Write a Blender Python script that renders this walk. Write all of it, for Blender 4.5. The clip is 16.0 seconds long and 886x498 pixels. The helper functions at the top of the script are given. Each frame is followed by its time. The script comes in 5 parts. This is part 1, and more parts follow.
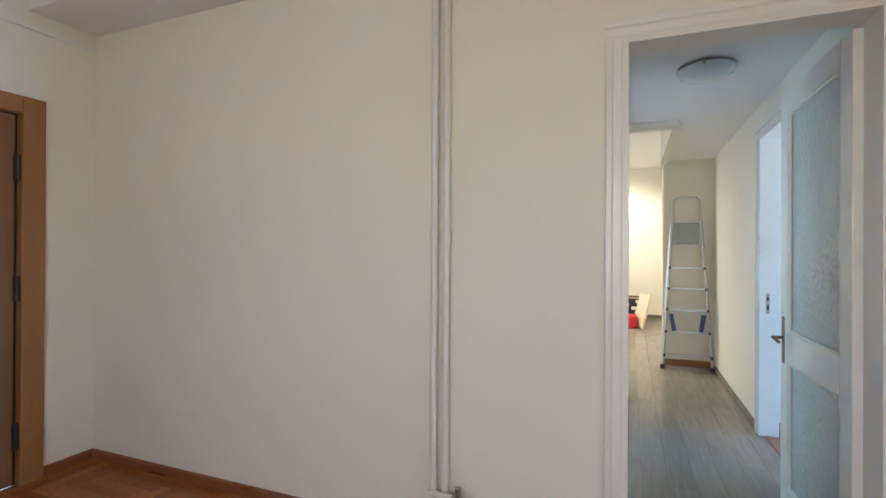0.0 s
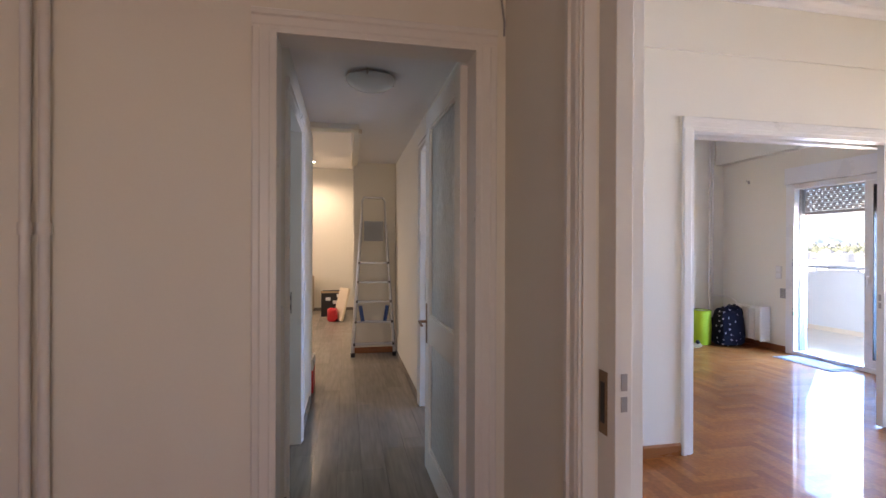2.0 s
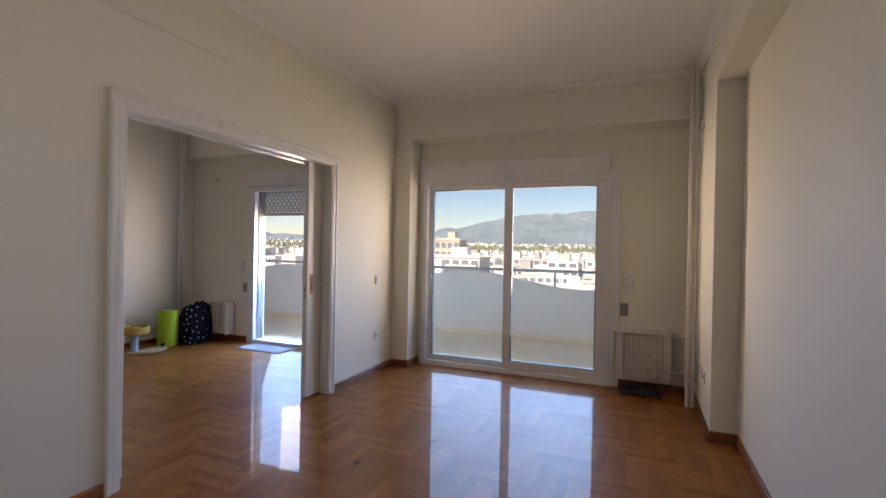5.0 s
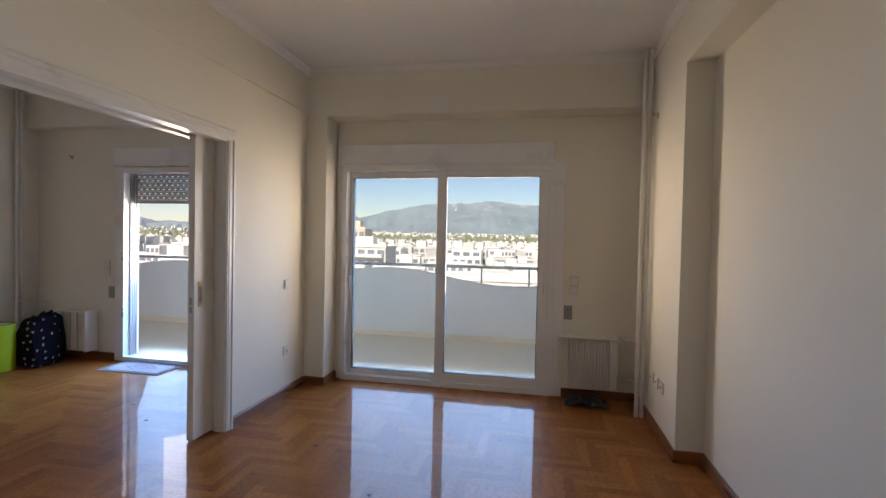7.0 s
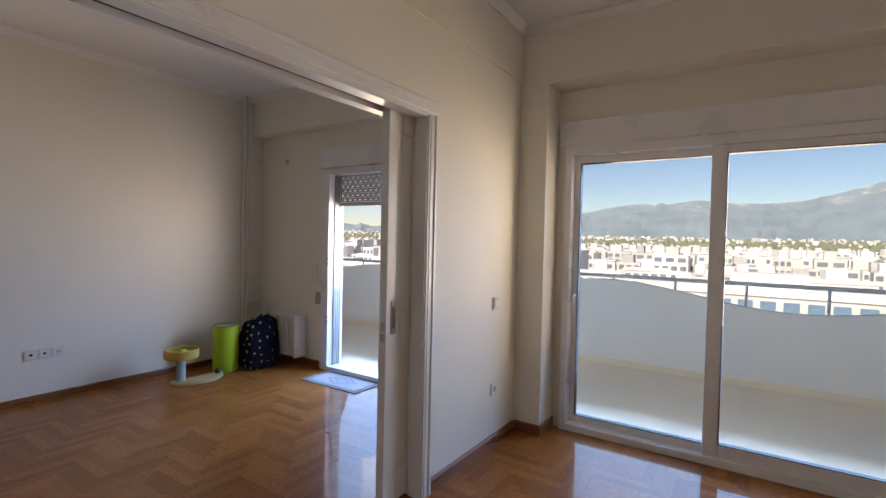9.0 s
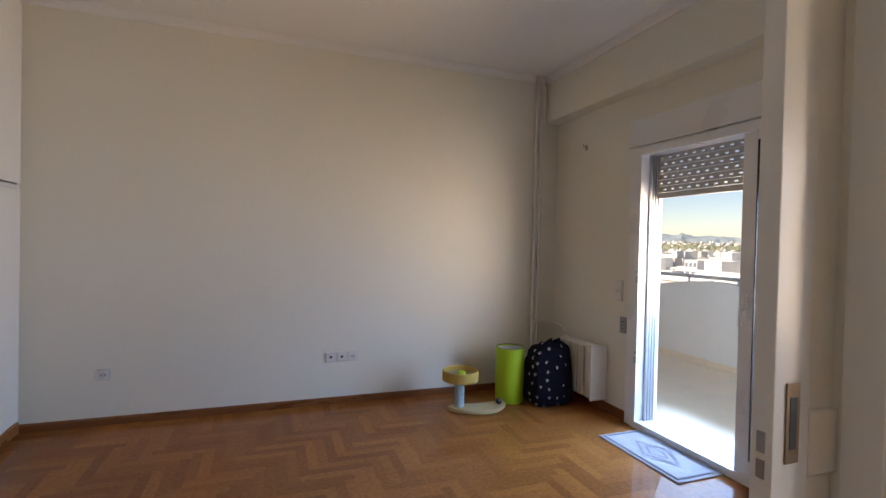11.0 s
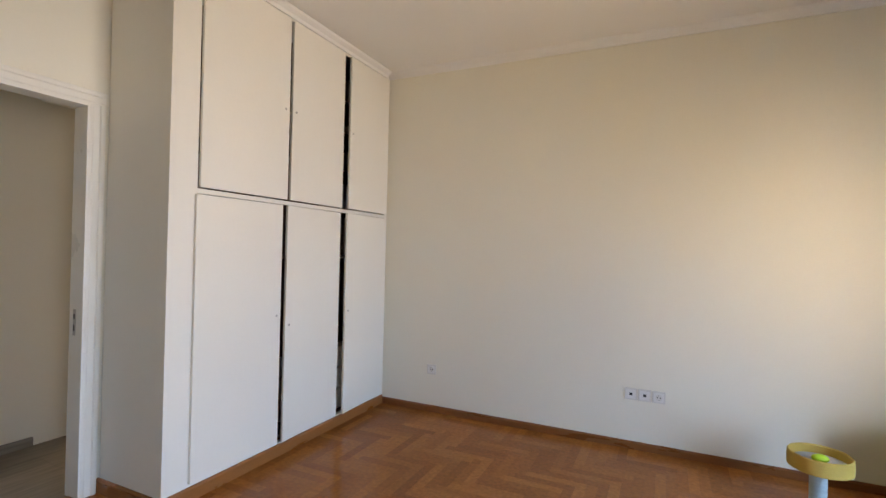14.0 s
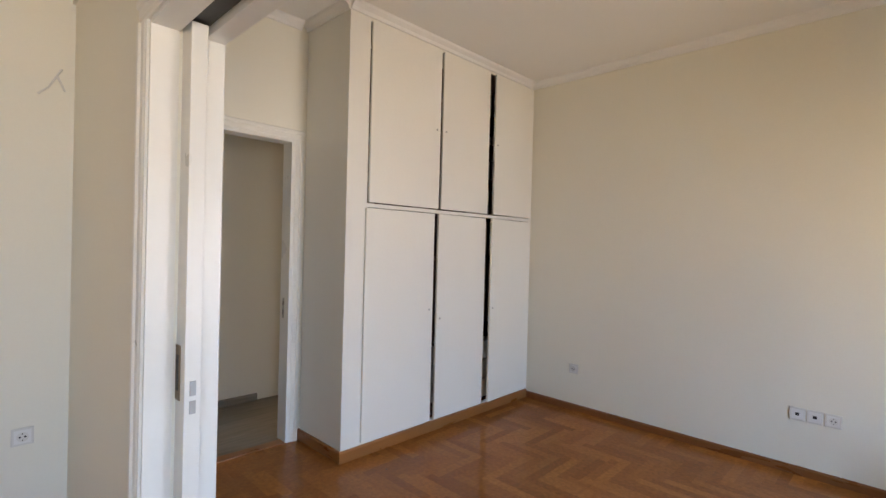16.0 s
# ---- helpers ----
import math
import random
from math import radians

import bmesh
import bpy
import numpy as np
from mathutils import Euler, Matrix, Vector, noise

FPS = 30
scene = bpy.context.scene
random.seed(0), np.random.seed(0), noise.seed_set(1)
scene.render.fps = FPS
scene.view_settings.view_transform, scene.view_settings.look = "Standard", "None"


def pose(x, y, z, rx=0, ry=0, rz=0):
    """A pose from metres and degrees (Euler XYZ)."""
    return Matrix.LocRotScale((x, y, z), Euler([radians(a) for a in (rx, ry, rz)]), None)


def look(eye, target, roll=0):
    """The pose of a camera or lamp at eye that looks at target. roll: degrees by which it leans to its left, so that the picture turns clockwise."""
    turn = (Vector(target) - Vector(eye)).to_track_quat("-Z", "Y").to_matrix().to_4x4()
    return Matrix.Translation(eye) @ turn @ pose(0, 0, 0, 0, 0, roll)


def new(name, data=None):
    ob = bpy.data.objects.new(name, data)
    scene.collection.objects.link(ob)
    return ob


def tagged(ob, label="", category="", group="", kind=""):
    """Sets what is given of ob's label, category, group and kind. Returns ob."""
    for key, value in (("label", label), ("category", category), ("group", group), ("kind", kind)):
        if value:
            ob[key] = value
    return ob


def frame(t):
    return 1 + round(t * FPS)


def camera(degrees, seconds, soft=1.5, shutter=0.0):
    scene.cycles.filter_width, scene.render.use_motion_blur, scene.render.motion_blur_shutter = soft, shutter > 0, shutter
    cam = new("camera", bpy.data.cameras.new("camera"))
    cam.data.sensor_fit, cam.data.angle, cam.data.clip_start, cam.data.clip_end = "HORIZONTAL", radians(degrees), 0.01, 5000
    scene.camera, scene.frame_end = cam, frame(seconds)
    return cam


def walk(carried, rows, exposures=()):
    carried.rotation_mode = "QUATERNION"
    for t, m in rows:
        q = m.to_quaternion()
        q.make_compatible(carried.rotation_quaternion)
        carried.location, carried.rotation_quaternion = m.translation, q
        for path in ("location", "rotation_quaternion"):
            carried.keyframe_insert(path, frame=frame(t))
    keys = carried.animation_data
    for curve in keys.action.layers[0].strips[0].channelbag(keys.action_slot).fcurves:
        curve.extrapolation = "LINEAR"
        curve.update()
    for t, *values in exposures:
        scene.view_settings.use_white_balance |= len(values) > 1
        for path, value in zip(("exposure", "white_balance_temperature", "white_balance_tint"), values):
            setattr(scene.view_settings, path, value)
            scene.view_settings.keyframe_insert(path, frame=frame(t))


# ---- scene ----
cam = camera(85.9, 16.0)

PATH = [
    (0, (0.721, 0.752, 1.287), (-0.014, 2.612, 1.294), 0.3),
    (0.5, (0.754, 0.765, 1.281), (0.277, 2.707, 1.286), 0.2),
    (1, (0.819, 0.803, 1.282), (0.603, 2.791, 1.283), 0.1),
    (1.5, (0.891, 0.831, 1.286), (0.982, 2.829, 1.283), 0.2),
    (2, (0.963, 0.848, 1.29), (1.364, 2.807, 1.286), 0.2),
    (2.5, (1.064, 0.856, 1.3), (1.757, 2.732, 1.295), 0.1),
    (3, (1.147, 0.877, 1.316), (2.147, 2.609, 1.311), 0.3),
    (3.5, (1.231, 0.882, 1.322), (2.496, 2.431, 1.318), 0.4),
    (4, (1.295, 0.878, 1.326), (2.758, 2.241, 1.316), 0.5),
    (4.5, (1.361, 0.89, 1.337), (3.01, 2.022, 1.327), 0.8),
    (5, (1.416, 0.932, 1.323), (3.265, 1.694, 1.317), 1.1),
    (7.5, (2.219, 1.456, 1.414), (4.183, 1.835, 1.369), 1.2),
    (8, (2.476, 1.565, 1.424), (4.388, 2.15, 1.37), 1.0),
    (8.5, (2.691, 1.768, 1.406), (4.493, 2.634, 1.36), 1.1),
    (9, (2.905, 2.002, 1.4), (4.572, 3.107, 1.353), 1.3),
    (11.5, (3.887, 3.068, 1.333), (4.262, 5.033, 1.312), 1.3),
    (12, (3.976, 3.241, 1.324), (4.045, 5.239, 1.310), 1.3),
    (12.5, (4.136, 3.354, 1.324), (3.91, 5.341, 1.317), 1.35),
    (13, (4.268, 3.38, 1.328), (3.795, 5.324, 1.331), 1.4),
    (13.5, (4.34, 3.319, 1.333), (3.649, 5.195, 1.342), 1.4),
    (14, (4.456, 3.215, 1.358), (3.604, 5.025, 1.366), 1.4),
    (14.5, (4.579, 3.178, 1.352), (3.602, 4.922, 1.372), 1.3),
    (15, (4.66, 3.181, 1.366), (3.539, 4.838, 1.371), 1.2),
    (15.5, (4.703, 3.153, 1.381), (3.481, 4.722, 1.377), 1.3),
    (16, (4.727, 3.073, 1.399), (3.335, 4.496, 1.382), 1.5),
]
walk(cam, [(t, look(eye, target, roll)) for t, eye, target, roll in PATH], [
    (0.0, 2.8, 5300, 4), (0.5, 2.6, 5350, 4), (1.0, 2.5, 6000, 18), (1.5, 2.15, 6300, 26), (2.0, 1.75, 6400, 25), (2.5, 1.4, 6700, 25), (3.0, 1.1, 7200, 26),
    (4.0, 0.62, 7600, 29), (5.0, 0.44, 7200, 24), (7.5, 0.38, 7000, 20), (9.0, 0.38, 7100, 22), (11.5, 0.85, 7800, 19), (12.5, 1.3, 8100, 16), (16.0, 1.05, 8500, 17),
])

# ---- light ----
world = bpy.data.worlds.new("world")
scene.world = world
world.use_nodes = True
wn = world.node_tree.nodes
sky = wn.new("ShaderNodeTexSky")
sky.sky_type, sky.sun_disc = "NISHITA", False
sky.sun_elevation, sky.sun_rotation = radians(42), radians(278)
sky.altitude, sky.air_density, sky.dust_density, sky.ozone_density = 100, 1.0, 0.15, 4.0
world.node_tree.links.new(sky.outputs[0], wn["Background"].inputs[0])
wn["Background"].inputs[1].default_value = 0.095
sun = new("sun", bpy.data.lights.new("sun", "SUN"))
sun.data.energy, sun.data.angle, sun.data.color = 4.8, radians(0.5), (1.0, 0.94, 0.85)
SUN_FROM = Vector((math.sin(radians(278)) * math.cos(radians(42)), math.cos(radians(278)) * math.cos(radians(42)), math.sin(radians(42))))
sun.matrix_world = look(SUN_FROM * 40, (0, 0, 0))


def area_lamp(name, at, target, w, h, power, colour, spread=180):
    d = bpy.data.lights.new(name, "AREA")
    d.shape, d.size, d.size_y, d.energy, d.color = "RECTANGLE", w, h, power, colour
    d.spread = radians(spread)
    ob = new(name, d)
    ob.matrix_world = look(at, target)
    return ob


# daylight in the openings of the two balcony doors: the cool sky from above, and the warm light of the
# sunlit city that comes in level over the parapet and fans out to both sides
COOL, WARM = (0.28, 0.54, 1.0), (1.0, 0.85, 0.62)


def door_daylight(room, y, width, z0, z1, sky_power, city):
    mid, low = (z0 + z1) / 2, 0.85
    area_lamp(room + "_sky", (6.82, y, mid), (6.82 - 1, y, mid - 0.46), width * 1.3, (z1 - z0) * 1.02, sky_power, COOL, 112)
    for turn, power in city:
        a = radians(turn)
        w = min(width * 0.8, 0.28 / max(0.01, abs(math.sin(a))))
        area_lamp(room + "_city_light", (6.62, y, (low + z1) / 2), (6.62 - math.cos(a), y + math.sin(a), (low + z1) / 2 + (0.3 if turn == 0 else 0.2 if abs(turn) < 45 else 0.08)), w, z1 - low, power, WARM, 76)


door_daylight("living", 2.19, 1.96, 0.12, 2.0, 40, ((-58, 4.2), (0, 6.5), (50, 4)))
door_daylight("second", 5.19, 1.3, 0.12, 1.72, 47, ((-50, 2), (0, 5.5), (36, 1.9), (68, 2.1)))
area_lamp("second_sky", (6.64, 5.19, 0.95), (6.64 - 0.42, 5.19 + 0.9, 0.95 - 0.3), 0.28, 1.4, 5, COOL, 115)
# unseen fill lamp that brightens the hall from an added opening
area_lamp("hall_fill", (0.82, -1.37, 1.45), (0.2, 3.0, 1.3), 1.3, 1.2, 5.2, (1.0, 0.74, 0.55))
# daylight from the side room's unseen window, an added fill lamp in the kitchen, and the kitchen's ceiling spots
area_lamp("side_room_daylight", (-1.55, 3.9, 1.4), (0.6, 4.0, 1.2), 1.2, 1.4, 3.5, (0.62, 0.84, 1.0))
area_lamp("kitchen_fill", (-2.75, 8.0, 1.5), (1.0, 8.6, 1.0), 1.6, 1.3, 6, (0.95, 0.95, 1.0))


# ---- materials ----
def mat(name, colour, rough=0.5, metal=0.0, var=0.06, scale=3.0, fine=60.0, bump=0.05, coat=0.0, rand=0.0, island=False, stretch=(1, 1, 1), spec=0.5):
    m = bpy.data.materials.new(name)
    m.use_nodes = True
    n, l = m.node_tree.nodes, m.node_tree.links
    b = n["Principled BSDF"]
    b.inputs["Roughness"].default_value, b.inputs["Metallic"].default_value = rough, metal
    b.inputs["Coat Weight"].default_value, b.inputs["Coat Roughness"].default_value = coat, 0.06
    b.inputs["Specular IOR Level"].default_value = spec
    tc, mp = n.new("ShaderNodeTexCoord"), n.new("ShaderNodeMapping")
    mp.inputs["Scale"].default_value = stretch
    l.new(tc.outputs["Object"], mp.inputs[0])
    n1, n2 = n.new("ShaderNodeTexNoise"), n.new("ShaderNodeTexNoise")
    n1.inputs["Scale"].default_value, n2.inputs["Scale"].default_value = scale, fine
    n1.inputs["Detail"].default_value, n2.inputs["Detail"].default_value = 4, 3
    l.new(mp.outputs[0], n1.inputs[0])
    l.new(mp.outputs[0], n2.inputs[0])
    add = n.new("ShaderNodeMath")
    add.operation = "MULTIPLY_ADD"
    l.new(n2.outputs[0], add.inputs[0])
    add.inputs[1].default_value = 0.5
    l.new(n1.outputs[0], add.inputs[2])
    ramp = n.new("ShaderNodeMapRange")
    ramp.inputs["From Min"].default_value, ramp.inputs["From Max"].default_value = 0.4, 1.1
    ramp.inputs["To Min"].default_value, ramp.inputs["To Max"].default_value = 1 - var, 1 + var
    l.new(add.outputs[0], ramp.inputs[0])
    last = ramp.outputs[0]
    if rand:
        if island:
            src = n.new("ShaderNodeNewGeometry").outputs["Random Per Island"]
        else:
            src = n.new("ShaderNodeObjectInfo").outputs["Random"]
        r2 = n.new("ShaderNodeMapRange")
        r2.inputs["To Min"].default_value, r2.inputs["To Max"].default_value = 1 - rand, 1 + rand
        l.new(src, r2.inputs[0])
        mul = n.new("ShaderNodeMath")
        mul.operation = "MULTIPLY"
        l.new(last, mul.inputs[0])
        l.new(r2.outputs[0], mul.inputs[1])
        last = mul.outputs[0]
    sc = n.new("ShaderNodeVectorMath")
    sc.operation = "SCALE"
    sc.inputs[0].default_value = colour
    l.new(last, sc.inputs["Scale"])
    l.new(sc.outputs[0], b.inputs["Base Color"])
    rr = n.new("ShaderNodeMapRange")
    rr.inputs["From Min"].default_value, rr.inputs["From Max"].default_value = 0.3, 0.7
    rr.inputs["To Min"].default_value, rr.inputs["To Max"].default_value = rough * 0.85, min(1, rough * 1.15)
    l.new(n1.outputs[0], rr.inputs[0])
    l.new(rr.outputs[0], b.inputs["Roughness"])
    if bump:
        bp = n.new("ShaderNodeBump")
        bp.inputs["Strength"].default_value, bp.inputs["Distance"].default_value = bump, 0.01
        l.new(n2.outputs[0], bp.inputs["Height"])
        l.new(bp.outputs[0], b.inputs["Normal"])
    return m


def glass_mat(name, colour=(1, 1, 1), rough=0.0, bump=0.0, clear=1.0):
    m = bpy.data.materials.new(name)
    m.use_nodes = True
    n, l = m.node_tree.nodes, m.node_tree.links
    b = n["Principled BSDF"]
    b.inputs["Transmission Weight"].default_value = clear
    b.inputs["Base Color"].default_value = (*colour, 1)
    b.inputs["Roughness"].default_value, b.inputs["IOR"].default_value = rough, 1.45
    if bump:
        v, bp = n.new("ShaderNodeTexVoronoi"), n.new("ShaderNodeBump")
        v.inputs["Scale"].default_value = 38
        bp.inputs["Strength"].default_value, bp.inputs["Distance"].default_value = bump, 0.01
        tc = n.new("ShaderNodeTexCoord")
        l.new(tc.outputs["Object"], v.inputs["Vector"])
        l.new(v.outputs[0], bp.inputs["Height"])
        l.new(bp.outputs[0], b.inputs["Normal"])
    return m


def pane_mat(name):
    """A thin clear pane: light goes straight through, and a little is mirrored."""
    m = bpy.data.materials.new(name)
    m.use_nodes = True
    n, l = m.node_tree.nodes, m.node_tree.links
    n.remove(n["Principled BSDF"])
    tr, gl, mx, fr = n.new("ShaderNodeBsdfTransparent"), n.new("ShaderNodeBsdfGlossy"), n.new("ShaderNodeMixShader"), n.new("ShaderNodeFresnel")
    tr.inputs[0].default_value, gl.inputs["Roughness"].default_value = (0.93, 0.95, 0.94, 1), 0.0
    fr.inputs["IOR"].default_value = 1.35
    l.new(fr.outputs[0], mx.inputs[0])
    l.new(tr.outputs[0], mx.inputs[1])
    l.new(gl.outputs[0], mx.inputs[2])
    l.new(mx.outputs[0], n["Material Output"].inputs[0])
    return m


def floor_mat(name, colour, colour2, rough, rand, island, grain=(1, 1, 1), wave=0.0009, coat=0.3, polish=0.02):
    """Varnished wood: two tones from board to board, fine grain, a slow waviness of the varnish."""
    m = bpy.data.materials.new(name)
    m.use_nodes = True
    n, l = m.node_tree.nodes, m.node_tree.links
    b = n["Principled BSDF"]
    src = n.new("ShaderNodeNewGeometry").outputs["Random Per Island"] if island else n.new("ShaderNodeObjectInfo").outputs["Random"]
    mix = n.new("ShaderNodeMix")
    mix.data_type = "RGBA"
    mix.inputs["A"].default_value, mix.inputs["B"].default_value = (*colour, 1), (*colour2, 1)
    l.new(src, mix.inputs["Factor"])
    geo = n.new("ShaderNodeNewGeometry")
    mp = n.new("ShaderNodeMapping")
    mp.inputs["Scale"].default_value = grain
    l.new(geo.outputs["Position"], mp.inputs[0])
    n1, n2, n3 = (n.new("ShaderNodeTexNoise") for _ in range(3))
    n1.inputs["Scale"].default_value, n2.inputs["Scale"].default_value, n3.inputs["Scale"].default_value = 40, 1.4, 5.0
    l.new(mp.outputs[0], n1.inputs[0])
    l.new(geo.outputs["Position"], n2.inputs[0])
    l.new(geo.outputs["Position"], n3.inputs[0])
    r = n.new("ShaderNodeMapRange")
    r.inputs["From Min"].default_value, r.inputs["From Max"].default_value = 0.3, 0.7
    r.inputs["To Min"].default_value, r.inputs["To Max"].default_value = 1 - rand, 1 + rand
    l.new(n1.outputs[0], r.inputs[0])
    r3 = n.new("ShaderNodeMapRange")
    r3.inputs["From Min"].default_value, r3.inputs["From Max"].default_value = 0.3, 0.7
    r3.inputs["To Min"].default_value, r3.inputs["To Max"].default_value = 0.94, 1.06
    l.new(n2.outputs[0], r3.inputs[0])
    mul = n.new("ShaderNodeMath")
    mul.operation = "MULTIPLY"
    l.new(r.outputs[0], mul.inputs[0])
    l.new(r3.outputs[0], mul.inputs[1])
    sc = n.new("ShaderNodeVectorMath")
    sc.operation = "SCALE"
    l.new(mix.outputs["Result"], sc.inputs[0])
    l.new(mul.outputs[0], sc.inputs["Scale"])
    l.new(sc.outputs[0], b.inputs["Base Color"])
    rr = n.new("ShaderNodeMapRange")
    rr.inputs["From Min"].default_value, rr.inputs["From Max"].default_value = 0.35, 0.65
    rr.inputs["To Min"].default_value, rr.inputs["To Max"].default_value = rough * 0.9, rough * 1.15
    l.new(n3.outputs[0], rr.inputs[0])
    l.new(rr.outputs[0], b.inputs["Roughness"])
    b.inputs["Specular IOR Level"].default_value = 0.05
    b.inputs["Coat Weight"].default_value, b.inputs["Coat Roughness"].default_value, b.inputs["Coat IOR"].default_value = coat, polish, 1.5
    bp = n.new("ShaderNodeBump")
    bp.inputs["Strength"].default_value, bp.inputs["Distance"].default_value = 0.25, wave
    l.new(n3.outputs[0], bp.inputs["Height"])
    l.new(bp.outputs[0], b.inputs["Normal"])
    l.new(bp.outputs[0], b.inputs["Coat Normal"])
    return m


def hill_mat(name, scrub, rock):
    """Scrub with distance haze put into its colour, and pale bare rock and scree in streaks, more of it towards the
    ridges.
    """
    m = bpy.data.materials.new(name)
    m.use_nodes = True
    n, l = m.node_tree.nodes, m.node_tree.links
    b = n["Principled BSDF"]
    b.inputs["Roughness"].default_value, b.inputs["Specular IOR Level"].default_value = 1.0, 0.05
    geo, sep = n.new("ShaderNodeNewGeometry"), n.new("ShaderNodeSeparateXYZ")
    l.new(geo.outputs["Position"], sep.inputs[0])
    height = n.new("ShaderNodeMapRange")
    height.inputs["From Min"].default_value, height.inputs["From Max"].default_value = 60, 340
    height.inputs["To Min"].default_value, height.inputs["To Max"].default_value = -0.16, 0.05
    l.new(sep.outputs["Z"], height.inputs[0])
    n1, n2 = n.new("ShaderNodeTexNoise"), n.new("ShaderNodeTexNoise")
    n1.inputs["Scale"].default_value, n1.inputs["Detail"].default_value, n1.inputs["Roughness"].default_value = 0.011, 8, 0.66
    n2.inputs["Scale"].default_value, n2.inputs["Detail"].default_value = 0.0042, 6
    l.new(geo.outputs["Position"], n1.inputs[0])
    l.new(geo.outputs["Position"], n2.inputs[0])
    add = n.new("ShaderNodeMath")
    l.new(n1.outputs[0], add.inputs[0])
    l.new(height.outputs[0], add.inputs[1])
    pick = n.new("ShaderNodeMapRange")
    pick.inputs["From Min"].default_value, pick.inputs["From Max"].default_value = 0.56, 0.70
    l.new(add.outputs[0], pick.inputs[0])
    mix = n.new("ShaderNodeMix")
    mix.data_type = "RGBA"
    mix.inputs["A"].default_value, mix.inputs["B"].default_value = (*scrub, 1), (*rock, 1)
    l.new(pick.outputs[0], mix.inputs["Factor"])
    tone = n.new("ShaderNodeMapRange")
    tone.inputs["From Min"].default_value, tone.inputs["From Max"].default_value = 0.3, 0.7
    tone.inputs["To Min"].default_value, tone.inputs["To Max"].default_value = 0.88, 1.12
    l.new(n2.outputs[0], tone.inputs[0])
    sc = n.new("ShaderNodeVectorMath")
    sc.operation = "SCALE"
    l.new(mix.outputs["Result"], sc.inputs[0])
    l.new(tone.outputs[0], sc.inputs["Scale"])
    l.new(sc.outputs[0], b.inputs["Base Color"])
    return m


def emit_mat(name, colour, power):
    m = bpy.data.materials.new(name)
    m.use_nodes = True
    b = m.node_tree.nodes["Principled BSDF"]
    b.inputs["Emission Color"].default_value, b.inputs["Emission Strength"].default_value = (*colour, 1), power
    return m


PAINT = mat("wall_paint", (0.80, 0.768, 0.665), 0.65, var=0.025, scale=1.2, fine=90, bump=0.04)
CEIL = mat("ceiling_paint", (0.82, 0.805, 0.78), 0.8, var=0.02, scale=1.0, fine=80, bump=0.03)
TRIM = mat("cream_gloss_paint", (0.80, 0.78, 0.72), 0.32, var=0.03, scale=4, fine=30, bump=0.03)
CLOSET = mat("closet_paint", (0.80, 0.77, 0.70), 0.45, var=0.02, scale=2, fine=50, bump=0.03)
UPVC = mat("white_aluminium", (0.80, 0.80, 0.80), 0.3, var=0.02, bump=0.0)
ALU = mat("bare_aluminium", (0.55, 0.56, 0.57), 0.35, metal=0.8, var=0.04)
STEEL = mat("brushed_steel", (0.45, 0.43, 0.40), 0.35, metal=1.0, var=0.08)
BRASS = mat("darkened_brass", (0.26, 0.17, 0.10), 0.4, metal=0.7, var=0.12, scale=20, fine=90)
BASE = mat("baseboard_wood", (0.22, 0.075, 0.025), 0.3, var=0.18, scale=3, fine=40, bump=0.05, stretch=(1, 1, 6))
BASE2 = mat("baseboard_light_wood", (0.31, 0.115, 0.035), 0.3, var=0.18, scale=3, fine=40, bump=0.05, stretch=(1, 1, 6))
PARQ = floor_mat("parquet_board", (0.262, 0.088, 0.0215), (0.40, 0.143, 0.037), 0.42, 0.16, False, wave=0.0007, coat=0.42)
PARQ_J = floor_mat("parquet_boards_joined", (0.262, 0.088, 0.0215), (0.40, 0.143, 0.037), 0.42, 0.16, True, wave=0.0007, coat=0.42)
LAMI = floor_mat("grey_laminate", (0.21, 0.185, 0.155), (0.27, 0.24, 0.20), 0.42, 0.14, True, grain=(1, 0.08, 1), wave=0.0006, coat=0.32, polish=0.16)
GROUT = mat("floor_joint", (0.06, 0.03, 0.015), 0.8)
DOORWOOD = mat("veneer_door", (0.20, 0.095, 0.04), 0.4, var=0.12, scale=2, fine=25, bump=0.04, stretch=(6, 6, 0.6))
DOORFRAME = mat("veneer_frame", (0.30, 0.14, 0.045), 0.35, var=0.14, scale=2, fine=25, bump=0.04, stretch=(6, 6, 0.6))
BLACK = mat("black_metal", (0.02, 0.018, 0.016), 0.45, var=0.2)
RADI = mat("radiator_enamel", (0.74, 0.71, 0.64), 0.35, var=0.04, scale=6, fine=40, bump=0.03)
PIPE = mat("pipe_enamel", (0.74, 0.71, 0.65), 0.4, var=0.05, scale=8, fine=40, bump=0.05)
PLATE = mat("plate_plastic", (0.68, 0.66, 0.61), 0.35, var=0.03, bump=0.0)
PLASTIC = mat("socket_plastic", (0.76, 0.75, 0.72), 0.35, var=0.02, bump=0.0)
GREYP = mat("grey_socket_plastic", (0.32, 0.31, 0.30), 0.4, var=0.06)
GLASS = pane_mat("clear_glass")
FROST = glass_mat("patterned_glass", (0.86, 0.90, 0.88), 0.35, 0.5, 0.55)
SHUT = mat("shutter_slat_paint", (0.42, 0.40, 0.38), 0.45, var=0.05)
PARAPET = mat("parapet_render", (0.93, 0.855, 0.76), 0.85, var=0.05, scale=1.5, fine=50, bump=0.2)
MARBLE = mat("balcony_stone", (0.95, 0.76, 0.54), 0.45, var=0.08, scale=1.6, fine=12, bump=0.04)
RAIL = mat("rail_paint", (0.52, 0.53, 0.53), 0.4, var=0.06)
GREENP = mat("lime_fabric", (0.42, 0.62, 0.02), 0.6, var=0.06, scale=8, fine=120, bump=0.1)
